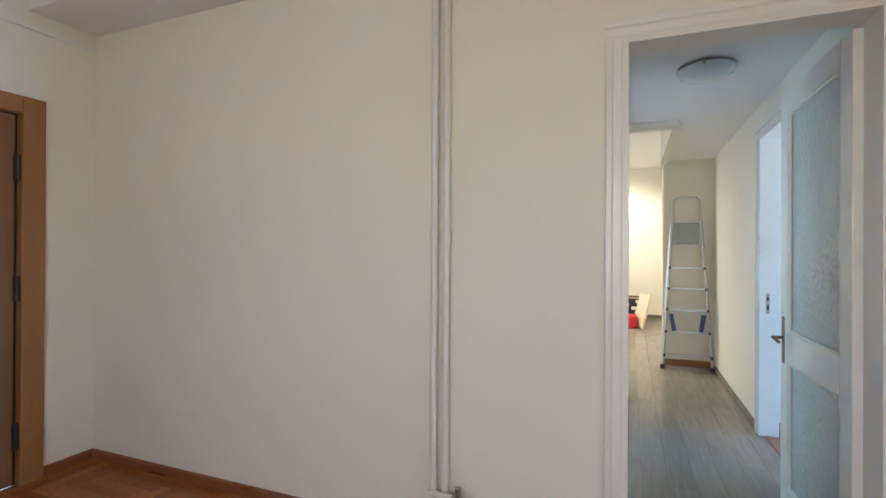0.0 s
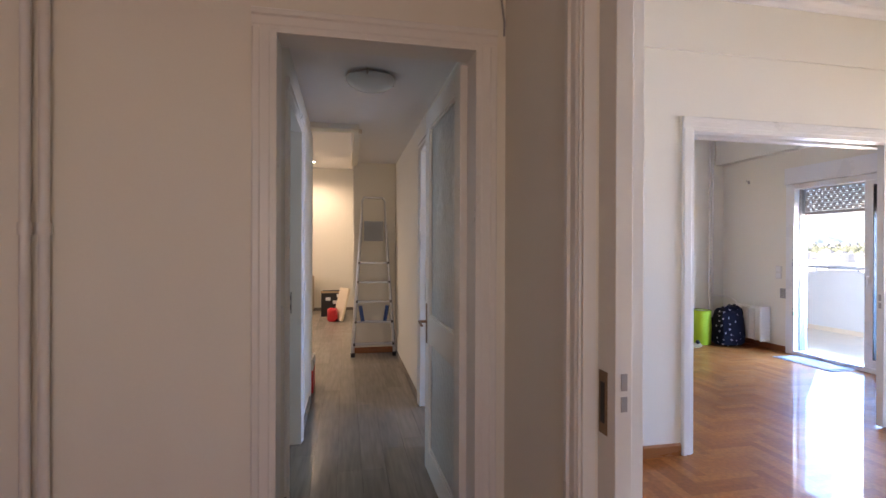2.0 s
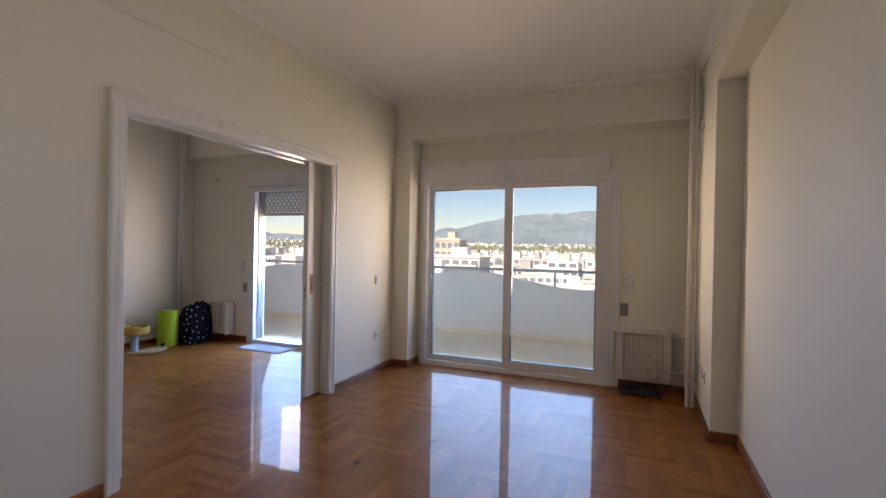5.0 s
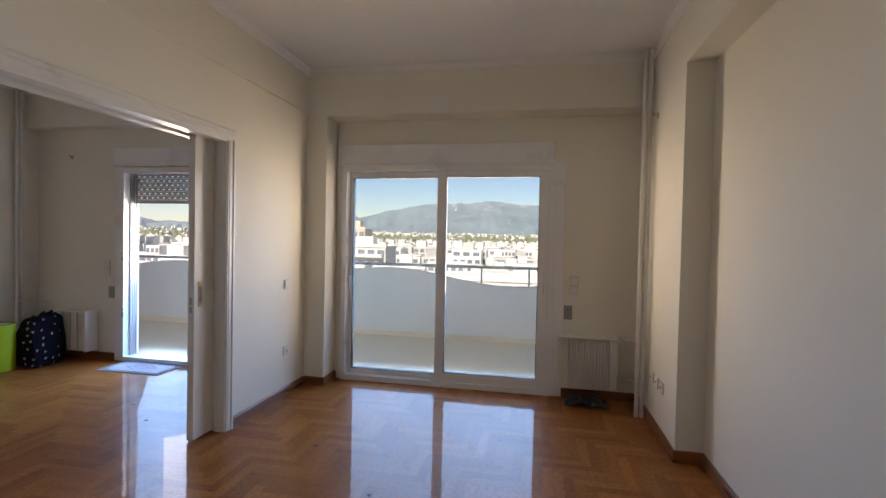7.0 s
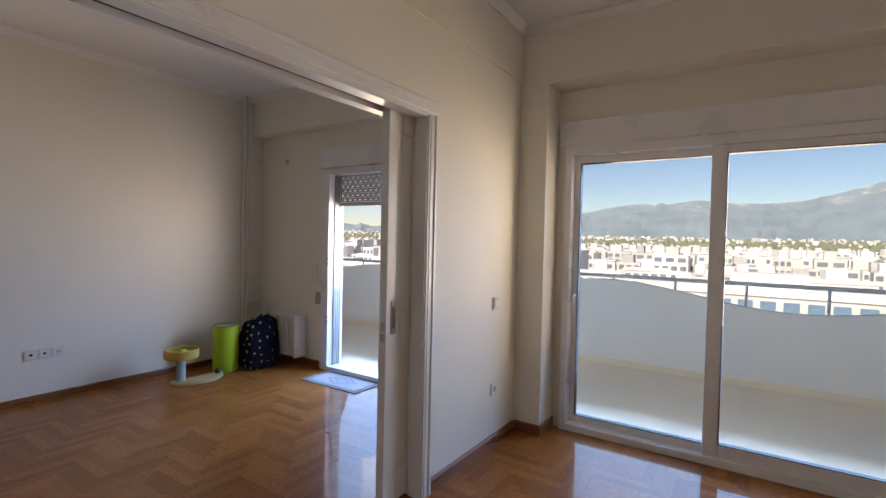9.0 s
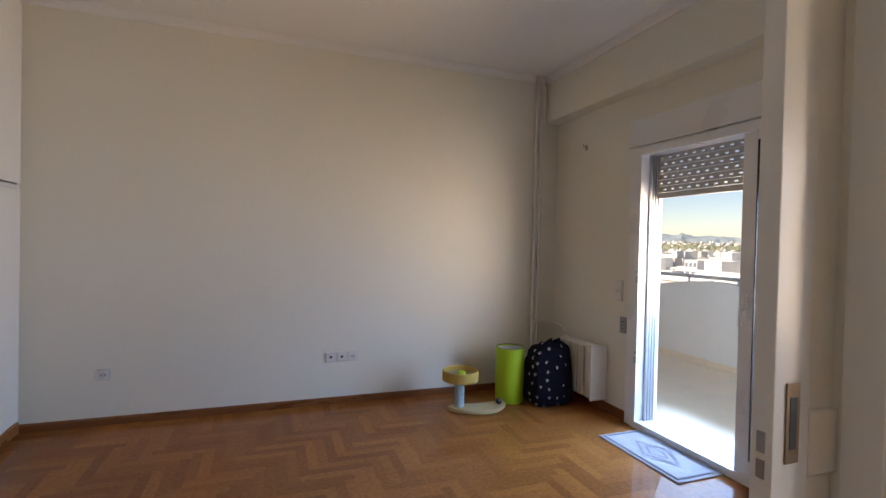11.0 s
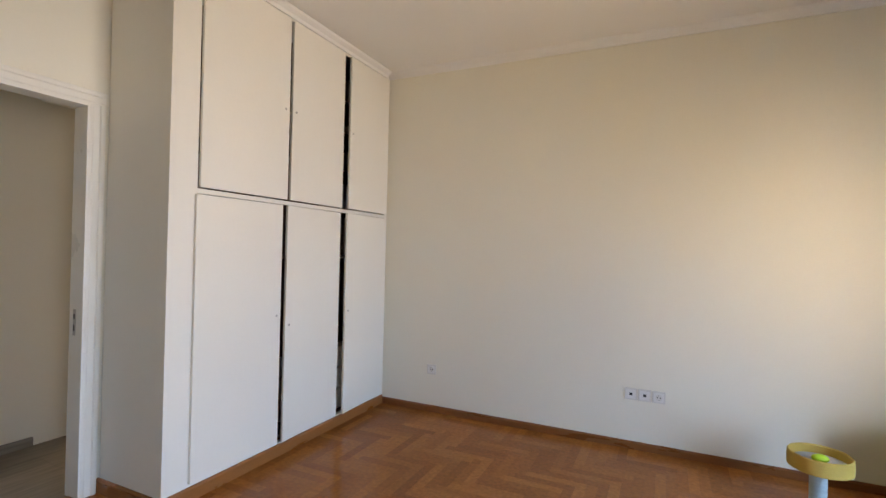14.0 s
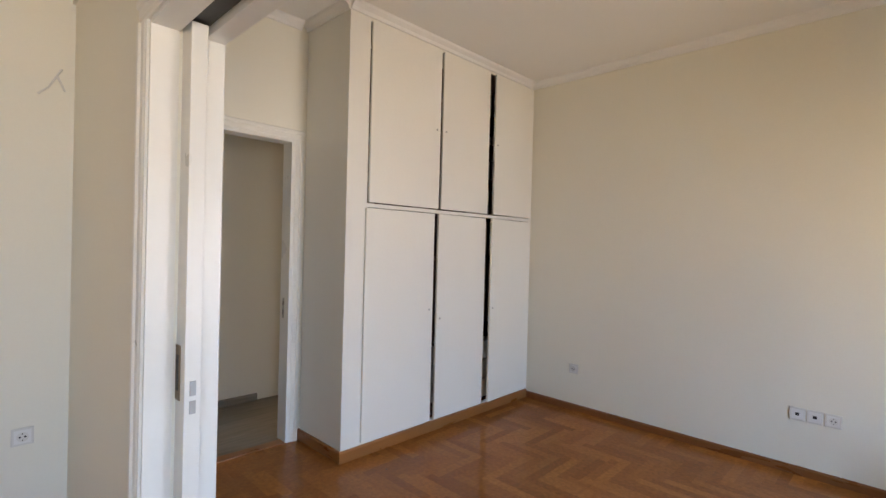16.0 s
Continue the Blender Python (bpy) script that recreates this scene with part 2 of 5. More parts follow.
NAVY = mat("navy_fabric", (0.006, 0.0065, 0.014), 0.9, var=0.25, scale=8, fine=150, bump=0.2, spec=0.15)
DOTS = mat("white_print", (0.62, 0.62, 0.66), 0.8, var=0.05)
RUG = mat("grey_rug", (0.40, 0.385, 0.41), 0.95, var=0.12, scale=12, fine=200, bump=0.5)
RUG2 = mat("rug_pattern", (0.26, 0.245, 0.27), 0.95, var=0.12, scale=12, fine=200, bump=0.5)
TAN = mat("tan_plush", (0.56, 0.42, 0.22), 0.95, var=0.1, scale=12, fine=180, bump=0.5)
YELLOW = mat("yellow_plush", (0.55, 0.36, 0.08), 0.95, var=0.1, scale=12, fine=180, bump=0.5)
SISAL = mat("pale_blue_sisal", (0.40, 0.50, 0.52), 0.9, var=0.15, scale=10, fine=160, bump=0.5, stretch=(1, 1, 8))
CLOTH = mat("grey_cloth", (0.035, 0.036, 0.042), 0.95, var=0.2, scale=8, fine=160, bump=0.4)
RED = mat("red_plastic", (0.55, 0.02, 0.025), 0.4, var=0.08)
BOARD = mat("cream_board", (0.72, 0.62, 0.45), 0.6, var=0.05)
CABWOOD = mat("pale_oak", (0.50, 0.36, 0.20), 0.5, var=0.1, scale=3, fine=30, stretch=(6, 6, 0.7))
BLUE = mat("blue_webbing", (0.03, 0.07, 0.22), 0.7, var=0.1)
LADGREY = mat("ladder_grey_plastic", (0.30, 0.32, 0.34), 0.5, var=0.06)
LAMPG = mat("opal_glass", (0.72, 0.76, 0.76), 0.2, var=0.03)
CLOSETIN = mat("closet_inside", (0.12, 0.07, 0.045), 0.7, var=0.15)


# ---- helpers for meshes ----
def box(bm, lo, hi, bevel=0.0):
    lo, hi = [min(a, b) for a, b in zip(lo, hi)], [max(a, b) for a, b in zip(lo, hi)]
    tmp = bmesh.new()
    bmesh.ops.create_cube(tmp, size=1)
    for v in tmp.verts:
        v.co = Vector([lo[i] + (v.co[i] + 0.5) * (hi[i] - lo[i]) for i in range(3)])
    if bevel:
        bevel = min(bevel, 0.45 * min(hi[i] - lo[i] for i in range(3)))
        bmesh.ops.bevel(tmp, geom=tmp.edges[:], offset=bevel, segments=2, profile=0.6, affect="EDGES")
    return absorb(bm, tmp)


def absorb(bm, tmp, m=None):
    if m is not None:
        bmesh.ops.transform(tmp, matrix=m, verts=tmp.verts)
    me = bpy.data.meshes.new("tmp")
    tmp.to_mesh(me)
    tmp.free()
    bm.from_mesh(me)
    bpy.data.meshes.remove(me)
    return bm


def rod(bm, a, b, r, r2=None, seg=14):
    a, b = Vector(a), Vector(b)
    tmp = bmesh.new()
    bmesh.ops.create_cone(tmp, cap_ends=True, segments=seg, radius1=r, radius2=r if r2 is None else r2, depth=(b - a).length)
    m = Matrix.Translation((a + b) / 2) @ (b - a).to_track_quat("Z", "Y").to_matrix().to_4x4()
    return absorb(bm, tmp, m)


def tube(bm, pts, r, seg=10):
    """A bent tube through points, with balls at the bends."""
    for a, b in zip(pts, pts[1:]):
        rod(bm, a, b, r, seg=seg)
    for p in pts[1:-1]:
        tmp = bmesh.new()
        bmesh.ops.create_uvsphere(tmp, u_segments=seg, v_segments=6, radius=r)
        absorb(bm, tmp, Matrix.Translation(p))
    return bm


def lathe(bm, profile, at=(0, 0, 0), seg=32, cap=True):
    rings = []
    for r, z in profile:
        rings.append([bm.verts.new((at[0] + r * math.cos(2 * math.pi * k / seg), at[1] + r * math.sin(2 * math.pi * k / seg), at[2] + z)) for k in range(seg)])
    for lo, hi in zip(rings, rings[1:]):
        for k in range(seg):
            bm.faces.new((lo[k], lo[(k + 1) % seg], hi[(k + 1) % seg], hi[k]))
    if cap:
        bm.faces.new(rings[0][::-1])
        bm.faces.new(rings[-1])
    return bm


def prism(bm, outline, axis, lo, hi):
    """Pushes a flat outline along an axis (0, 1 or 2) from lo to hi."""
    def put(p, d):
        c = list(p)
        c.insert(axis, d)
        return bm.verts.new(c)
    a, b = [put(p, lo) for p in outline], [put(p, hi) for p in outline]
    n = len(outline)
    for k in range(n):
        bm.faces.new((a[k], a[(k + 1) % n], b[(k + 1) % n], b[k]))
    bm.faces.new(a[::-1])
    bm.faces.new(b)
    bmesh.ops.recalc_face_normals(bm, faces=bm.faces[:])
    return bm


def mesh_of(name, bm, material, smooth=False):
    me = bpy.data.meshes.new(name)
    bm.to_mesh(me)
    bm.free()
    me.materials.append(material)
    if smooth:
        me.shade_smooth()
        me.set_sharp_from_angle(angle=radians(35))
    return me


def part(name, bm, material, parent=None, label="", smooth=False):
    ob = new(name, mesh_of(name, bm, material, smooth))
    if parent is not None:
        ob.parent = parent
    if label:
        ob["label"] = label
    return ob


def thing(name, label, category, group="", at=(0, 0, 0)):
    ob = new(name)
    ob.empty_display_size = 0.1
    ob.location = at
    return tagged(ob, label, category, group)


def solid(name, label, category, bm, material, kind="structure", smooth=False):
    return tagged(part(name, bm, material, None, "", smooth), label, category, "", kind)


def slab(lo, hi, bevel=0.0):
    return box(bmesh.new(), lo, hi, bevel)


def wall(name, label, axis, a0, a1, t0, t1, z0, z1, holes=(), material=None):
    """A wall along x (axis 0) or y (axis 1), from a0 to a1, thick from t0 to t1, with holes (a, b, za, zb) through it."""
    bm = bmesh.new()
    cuts = sorted({a0, a1, *[h[0] for h in holes], *[h[1] for h in holes]})
    for a, b in zip(cuts, cuts[1:]):
        zs = [(z0, z1)]
        for h in holes:
            if h[0] <= a + 1e-6 and b - 1e-6 <= h[1]:
                zs = [s for s in ((z0, h[2]), (h[3], z1)) if s[1] - s[0] > 1e-4]
        for za, zb in zs:
            lo, hi = ((a, t0, za), (b, t1, zb)) if axis == 0 else ((t0, a, za), (t1, b, zb))
            box(bm, lo, hi)
    return solid(name, label, "wall", bm, material or PAINT)


CASING = ((0, 0), (0.075, 0), (0.075, 0.014), (0.068, 0.022), (0.05, 0.022), (0.044, 0.015), (0.016, 0.015), (0.01, 0.011), (0, 0.011))


def casing(name, label, axis, a0, a1, top, face, side, parent=None, width=0.075, material=None, floor=0.0):
    """Moulded trim round an opening on a wall face; side is +1 or -1, the way the face looks."""
    th = thing(name, label, "door casing") if parent is None else parent
    s = width / 0.075
    def prof(flip):
        return [((-u if flip else u) * s, face + side * v) for u, v in CASING]
    for nm, at, flip in (("side_trim", a0, True), ("side_trim", a1, False)):
        bm = bmesh.new()
        pts = [(at + u, v) for u, v in prof(flip)]
        if axis == 0:
            prism(bm, pts, 2, floor, top)
        else:
            prism(bm, [(v, u) for u, v in pts], 2, floor, top)
        part(nm, bm, material or TRIM, th)
    bm = bmesh.new()
    if axis == 0:
        prism(bm, [(v, top + u) for u, v in prof(False)], 0, a0 - width, a1 + width)
    else:
        prism(bm, [(v, top + u) for u, v in prof(False)], 1, a0 - width, a1 + width)
    part("head_trim", bm, material or TRIM, th)
    if parent is None:
        tagged(th, kind="structure")
    return th


def lining(name, label, axis, a0, a1, t0, t1, top, thick=0.012, material=None):
    """The boards that line the sides and the head of an opening."""
    th = tagged(thing(name, label, "door frame"), kind="structure")
    for nm, lo, hi in (("jamb", a0, a0 + thick), ("jamb", a1 - thick, a1)):
        part(nm, slab((lo, t0, 0), (hi, t1, top), 0.002) if axis == 0 else slab((t0, lo, 0), (t1, hi, top), 0.002), material or TRIM, th)
    lo, hi = a0 + thick, a1 - thick
    part("head", slab((lo, t0, top - thick), (hi, t1, top), 0.002) if axis == 0 else slab((t0, lo, top - thick), (t1, hi, top), 0.002), material or TRIM, th)
    return th


def baseboard(name, label, axis, a0, a1, face, side, material, h=0.075):
    prof = [(0, 0), (0.014, 0), (0.014, h - 0.012), (0.008, h), (0, h)]
    bm = bmesh.new()
    if axis == 0:
        prism(bm, [(face + side * u, z) for u, z in prof], 0, a0, a1)
    else:
        prism(bm, [(face + side * u, z) for u, z in prof], 1, a0, a1)
    return solid(name, label, "baseboard", bm, material)


def cornice(name, axis, a0, a1, face, side, top=2.92, h=0.055):
    prof = [(0, top), (0.05, top), (0.044, top - 0.014), (0.02, top - 0.035), (0.012, top - h), (0, top - h)]
    bm = bmesh.new()
    if axis == 0:
        prism(bm, [(face + side * u, z) for u, z in prof], 0, a0, a1)
    else:
        prism(bm, [(face + side * u, z) for u, z in prof], 1, a0, a1)
    return solid(name, "white plaster cornice between wall and ceiling", "cornice", bm, CEIL)


# ---- large structure ----
H, HH, HC = 2.92, 2.60, 2.33          # ceilings: rooms, hall, corridor
EX, OUT = 6.36, 6.58                  # inner and outer face of the window wall
NY = 6.83                             # north wall of the second room
DY0, DY1 = 3.47, 3.675                 # dividing wall
DTOP = 2.045

# hall
wall("wall_hall_west", "white painted wall with the flat's entrance door", 1, -1.2, 2.82, -2.57, -2.37, 0, H, [(1.32, 2.36, 0, 2.07)])
# the opening in this unseen south wall is added for the hall's fill lamp
wall("wall_hall_south", "unseen white painted wall closing the hall, with an added lamp opening", 0, -2.57, 1.775, -1.4, -1.2, 0, H, [(0.15, 1.50, 0.8, 2.1)])
wall("wall_hall_north", "white painted wall with heating pipes and a doorway", 0, -2.37, 1.60, 2.70, 2.82, 0, H, [(0.70, 1.485, 0, 2.095)])
wall("wall_hall_east", "white painted wall with a wide sliding-door opening", 1, -1.2, DY0, 1.60, 1.775, 0, H, [(0.40, 2.05, 0, DTOP + 0.03)])
solid("ceiling_hall", "white painted ceiling of the hall", "ceiling", slab((-2.57, -1.4, H), (1.60, 2.70, H + 0.1)), CEIL)
solid("beam_hall", "white painted beam along the hall's pipe wall", "beam", slab((-2.37, 2.343, HH), (1.60, 2.70, H), 0.004), CEIL)
solid("trim_hall_west", "narrow painted picture rail over the entrance door", "trim", slab((-2.372, -1.19, 2.495), (-2.352, 2.70, 2.52), 0.004), TRIM)

# living room
wall("wall_dividing", "white painted wall with a wide double sliding-door opening", 0, 1.775, EX, DY0, DY1, 0, H, [(3.10, 4.95, 0, DTOP + 0.03)])
wall("wall_living_south", "white painted recessed wall of the living room", 0, 1.775, 5.22, 0.08, 0.28, 0, H)
solid("wall_living_pier", "white painted projecting stretch of wall with three sockets", "wall", slab((5.22, 0.08, 0), (EX, 0.45, H)), PAINT)
solid("beam_living_south", "white painted ceiling beam flush with the projecting wall", "beam", slab((1.775, 0.28, 2.53), (5.22, 0.45, H)), PAINT)
wall("wall_window_living", "white painted window wall of the living room", 1, -0.2, DY1, EX, OUT, 0, H, [(1.17, 3.21, 0, 2.10)])
wall("wall_window_second", "white painted window wall of the second room", 1, DY1, NY + 0.2, EX, OUT, 0, H, [(4.60, 5.73, 0, 2.08)])
solid("pilaster", "white painted concrete pilaster in the room's corner", "pilaster", slab((6.11, 3.27, 0), (EX, DY0, 2.50)), PAINT)
solid("beam_living_east", "white painted ceiling beam over the balcony doors", "beam", slab((6.11, 0.45, 2.50), (EX, DY0, H)), PAINT)
solid("beam_living_north", "shallow painted beam over the sliding doors", "beam", slab((1.775, DY0 - 0.014, 2.53), (6.11, DY0, H)), PAINT)
solid("beam_second_east", "white painted ceiling beam over the balcony door", "beam", slab((6.22, DY1, 2.50), (EX, NY, H)), PAINT)
solid("ceiling_rooms", "white painted ceiling over both rooms", "ceiling", slab((1.60, 0.08, H), (OUT, NY + 0.2, H + 0.15)), CEIL)

# second room and corridor
wall("wall_second_north", "long white painted wall with sockets", 0, 1.57, EX, NY, NY + 0.2, 0, H)
wall("wall_corridor_east", "white painted wall with a doorway between corridor and room", 1, DY0, 6.78, 1.57, 1.67, 0, H, [(3.93, 4.69, 0, 2.09)])
solid("wall_corridor_near", "painted stretch of corridor wall beside the door", "wall", slab((1.57, 2.82, 0), (1.60, DY0, H)), PAINT)
wall("wall_corridor_west", "white painted corridor wall with a side door", 1, 2.82, 4.93, 0.55, 0.67, 0, H, [(3.38, 4.10, 0, 2.06)])
solid("wall_kitchen_corner", "painted end of the corridor wall under the lintel", "wall", slab((0.555, 4.93, 0), (0.67, 5.30, HC - 0.042)), PAINT)
solid("wall_corridor_end", "painted end wall behind the stepladder", "wall", slab((1.06, 6.76, 0), (1.57, 6.90, H)), PAINT)
solid("ceiling_corridor", "white lowered ceiling of the corridor", "ceiling", slab((0.55, 2.82, HC), (1.57, 4.93, HC + 0.1)), CEIL)
solid("ceiling_corridor_end", "white lowered ceiling over the end of the corridor", "ceiling", slab((1.07, 4.93, HC), (1.57, 6.76, HC + 0.1)), CEIL)
solid("lintel_kitchen", "painted lintel at the way into the kitchen", "lintel", slab((0.55, 4.93, HC - 0.04), (1.07, 5.08, H)), PAINT)
solid("lintel_return", "painted lintel along the side of the corridor end", "lintel", slab((1.03, 5.08, HC - 0.04), (1.10, 6.76, H)), PAINT)
wall("wall_kitchen_far", "cream painted far wall of the kitchen", 0, -3.0, 2.0, 10.9, 11.1, 0, H)
wall("wall_kitchen_west", "cream painted side wall of the kitchen", 1, 4.93, 11.1, -3.2, -3.0, 0, H)
wall("wall_kitchen_east", "cream painted side wall of the kitchen", 1, 6.90, 11.1, 1.40, 1.57, 0, H)
wall("wall_kitchen_south", "cream painted wall of the kitchen", 0, -3.2, 0.55, 4.93, 5.08, 0, H)
solid("ceiling_kitchen", "white kitchen ceiling", "ceiling", slab((-3.2, 4.93, H), (1.60, 11.1, H + 0.1)), CEIL)
wall("wall_side_room_west", "plain wall closing the side room", 1, 2.82, 4.93, -1.9, -1.7, 0, H)
solid("ceiling_side_room", "white ceiling of the side room", "ceiling", slab((-1.9, 2.82, 2.6), (0.55, 4.93, 2.7)), CEIL)

# floors under the boards
solid("floor", "screed under the parquet of hall and rooms", "floor", slab((-2.57, -1.4, -0.2), (OUT, 2.76, -0.013)), GROUT)
solid("floor_second", "screed under the parquet of the second room", "floor", slab((1.62, 2.76, -0.2), (OUT, NY + 0.2, -0.013)), GROUT)
solid("floor_corridor", "screed under the grey laminate of corridor and kitchen", "floor", slab((-3.2, 2.76, -0.2), (1.62, 11.1, -0.013)), GROUT)

# cornices and baseboards
cornice("cornice_second_north", 0, 2.19, 6.22, NY, -1)
cornice("cornice_closet_front", 1, 4.785, NY - 0.05, 2.19, 1)
cornice("cornice_closet_side", 0, 1.67, 2.19, 4.785, -1)
cornice("cornice_second_west", 1, DY1, 4.735, 1.67, 1)
cornice("cornice_second_south", 0, 1.67, 6.22, DY1, 1)
cornice("cornice_second_east", 1, DY1, NY, 6.22, -1)
cornice("cornice_living_north", 0, 1.775, 6.11, DY0 - 0.014, -1)
cornice("cornice_living_east", 1, 0.45, DY0, 6.11, -1)
cornice("cornice_living_south", 0, 1.775, 6.11, 0.45, 1)
cornice("cornice_living_west", 1, 0.45, DY0, 1.775, 1)
WB = "reddish varnished wooden baseboard along the wall"
baseboard("baseboard_second_north", WB, 0, 2.19, EX, NY, -1, BASE, 0.055)
baseboard("baseboard_closet", "varnished wooden plinth under the closet", 1, 4.771, NY - 0.014, 2.19, 1, BASE2)
baseboard("baseboard_closet_side", WB, 0, 1.67, 2.19, 4.785, -1, BASE2)
baseboard("baseboard_second_west", WB, 1, DY1, 3.85, 1.67, 1, BASE)
baseboard("baseboard_second_east_a", WB, 1, 5.80, NY - 0.014, EX, -1, BASE)
baseboard("baseboard_second_east_b", WB, 1, DY1, 4.53, EX, -1, BASE)
baseboard("baseboard_living_north_a", WB, 0, 1.775, 3.02, DY0, -1, BASE2)
baseboard("baseboard_living_north_b", WB, 0, 5.03, 6.096, DY0, -1, BASE)
baseboard("baseboard_pilaster_west", WB, 1, 3.256, DY0 - 0.014, 6.11, -1, BASE)
baseboard("baseboard_pilaster_south", WB, 0, 6.11, EX, 3.27, -1, BASE)
baseboard("baseboard_living_east", WB, 1, 0.464, 1.10, EX, -1, BASE)
baseboard("baseboard_pier_north", WB, 0, 5.206, EX, 0.45, 1, BASE)
baseboard("baseboard_pier_west", WB, 1, 0.294, 0.45, 5.22, -1, BASE)
baseboard("baseboard_living_south", WB, 0, 1.775, 5.22, 0.28, 1, BASE)
baseboard("baseboard_living_west", WB, 1, 2.13, DY0 - 0.014, 1.775, 1, BASE2)
baseboard("baseboard_hall_north", WB, 0, -2.37, 0.62, 2.70, -1, BASE, 0.055)
baseboard("baseboard_hall_west", WB, 1, 2.425, 2.686, -2.37, 1, BASE, 0.055)
LB = "pale laminate baseboard along the corridor"
baseboard("baseboard_corridor_east", LB, 1, 4.77, 6.76, 1.57, -1, LAMI, 0.06)
baseboard("baseboard_corridor_west", LB, 1, 4.18, 4.93, 0.67, 1, LAMI, 0.06)
baseboard("baseboard_corridor_west_near", LB, 1, 2.9, 3.30, 0.67, 1, LAMI, 0.06)
baseboard("baseboard_corridor_end", "varnished baseboard behind the stepladder", 0, 1.07, 1.556, 6.76, -1, BASE2, 0.07)
baseboard("baseboard_kitchen", LB, 0, -3.0, 1.40, 10.9, -1, LAMI, 0.06)

# casings and linings
lining("door_frame_hall", "cream painted frame of the corridor doorway", 0, 0.70, 1.485, 2.69, 2.83, 2.095)
casing("casing_hall_door", "cream painted moulded casing of the corridor doorway", 0, 0.70, 1.485, 2.095, 2.70, -1)
lining("door_frame_side_room", "cream painted frame of the side room's doorway", 1, 3.38, 4.10, 0.54, 0.68, 2.06)
casing("casing_side_room", "cream painted moulded casing in the corridor", 1, 3.38, 4.10, 2.06, 0.67, 1)
lining("door_frame_second_room", "cream painted frame of the room's doorway", 1, 3.93, 4.69, 1.56, 1.68, 2.09)
casing("casing_second_room", "cream painted moulded casing of the room's doorway", 1, 3.93, 4.69, 2.09, 1.67, 1)
casing("casing_second_corridor", "cream painted moulded casing facing the corridor", 1, 3.93, 4.69, 2.09, 1.57, -1)
casing("casing_sliding_living", "cream painted moulded casing of the sliding doors", 0, 3.10, 4.95, DTOP, DY0, -1)
casing("casing_sliding_second", "cream painted moulded casing of the sliding doors", 0, 3.10, 4.95, DTOP, DY1, 1)
casing("casing_sliding_hall", "cream painted moulded casing of the hall's sliding doors", 1, 0.40, 2.05, DTOP, 1.60, -1)
casing("casing_sliding_entry", "cream painted moulded casing of the hall's sliding doors", 1, 0.40, 2.05, DTOP, 1.775, 1)


def pocket_lining(name, axis, a0, a1, t0, t1, s0, s1):
    """Linings on both sides of a slot that takes the sliding leaf, with an overhead track."""
    th = tagged(thing(name, "cream painted lining of a pocket sliding door with its track", "door frame"), kind="structure")
    for nm, lo, hi in (("jamb", a0, a0 + 0.012), ("jamb", a1 - 0.012, a1)):
        for p, q in ((t0, s0), (s1, t1)):
            part(nm, slab((lo, p, 0), (hi, q, DTOP), 0.002) if axis == 0 else slab((p, lo, 0), (q, hi, DTOP), 0.002), TRIM, th)
    for p, q in ((t0, s0), (s1, t1)):
        part("head", slab((a0 + 0.012, p, DTOP - 0.012), (a1 - 0.012, q, DTOP + 0.02), 0.002) if axis == 0 else slab((p, a0 + 0.012, DTOP - 0.012), (q, a1 - 0.012, DTOP + 0.02), 0.002), TRIM, th)
    part("track", slab((a0, s0 + 0.004, DTOP + 0.012), (a1, s1 - 0.004, DTOP + 0.026)) if axis == 0 else slab((s0 + 0.004, a0, DTOP + 0.012), (s1 - 0.004, a1, DTOP + 0.026)), BLACK, th, "dark metal track")
    return th


pocket_lining("sliding_frame_dividing", 0, 3.10, 4.95, DY0 - 0.004, DY1 + 0.004, 3.545, 3.617)
pocket_lining("sliding_frame_hall", 1, 0.40, 2.05, 1.596, 1.779, 1.634, 1.716)


# ---- floors: boards ----
def clip(poly, x0, x1, y0, y1):
    for axis, lim, keep in ((0, x0, 1), (0, x1, -1), (1, y0, 1), (1, y1, -1)):
        res = []
        for p, q in zip(poly, poly[1:] + poly[:1]):
            dp, dq = keep * (p[axis] - lim), keep * (q[axis] - lim)
            if dp >= 0:
                res.append(p)
            if (dp >= 0) != (dq >= 0):
                f = dp / (dp - dq)
                res.append((p[0] + f * (q[0] - p[0]), p[1] + f * (q[1] - p[1])))
        poly = res
        if len(poly) < 3:
            return []
    return poly


PL, PW, GAP = 0.36, 0.06, 0.0002


def herringbone(x0, x1, y0, y1):
    """Boards of a herringbone square to the walls: centre, turn and outline of each, cut at the room's edge."""
    found = []
    n = int(math.ceil(9.0 / PW))
    for i in range(-n, n):
        for j in range(-n, n):
            # a pair of boards at each step of the lattice
            u, v = i * PW + j * PL, i * PW - j * PL
            for (a, b, w, h) in ((u, v, PL, PW), (u, v + PW, PW, PL)):
                cx, cy = a + w / 2, b + h / 2
                X, Y = cx + 4.0, cy + 3.5
                if not (x0 - 0.2 < X < x1 + 0.2 and y0 - 0.2 < Y < y1 + 0.2):
                    continue
                g = GAP
                poly = [(a + g, b + g), (a + w - g, b + g), (a + w - g, b + h - g), (a + g, b + h - g)]
                poly = [(p + 4.0, q + 3.5) for p, q in poly]
                cut = clip(poly, x0, x1, y0, y1)
                if len(cut) >= 3:
                    found.append((X, Y, w > h, cut, len(cut) == 4 and all(abs(p[0] - q[0]) + abs(p[1] - q[1]) < 1e-9 for p, q in zip(cut, poly))))
    return found


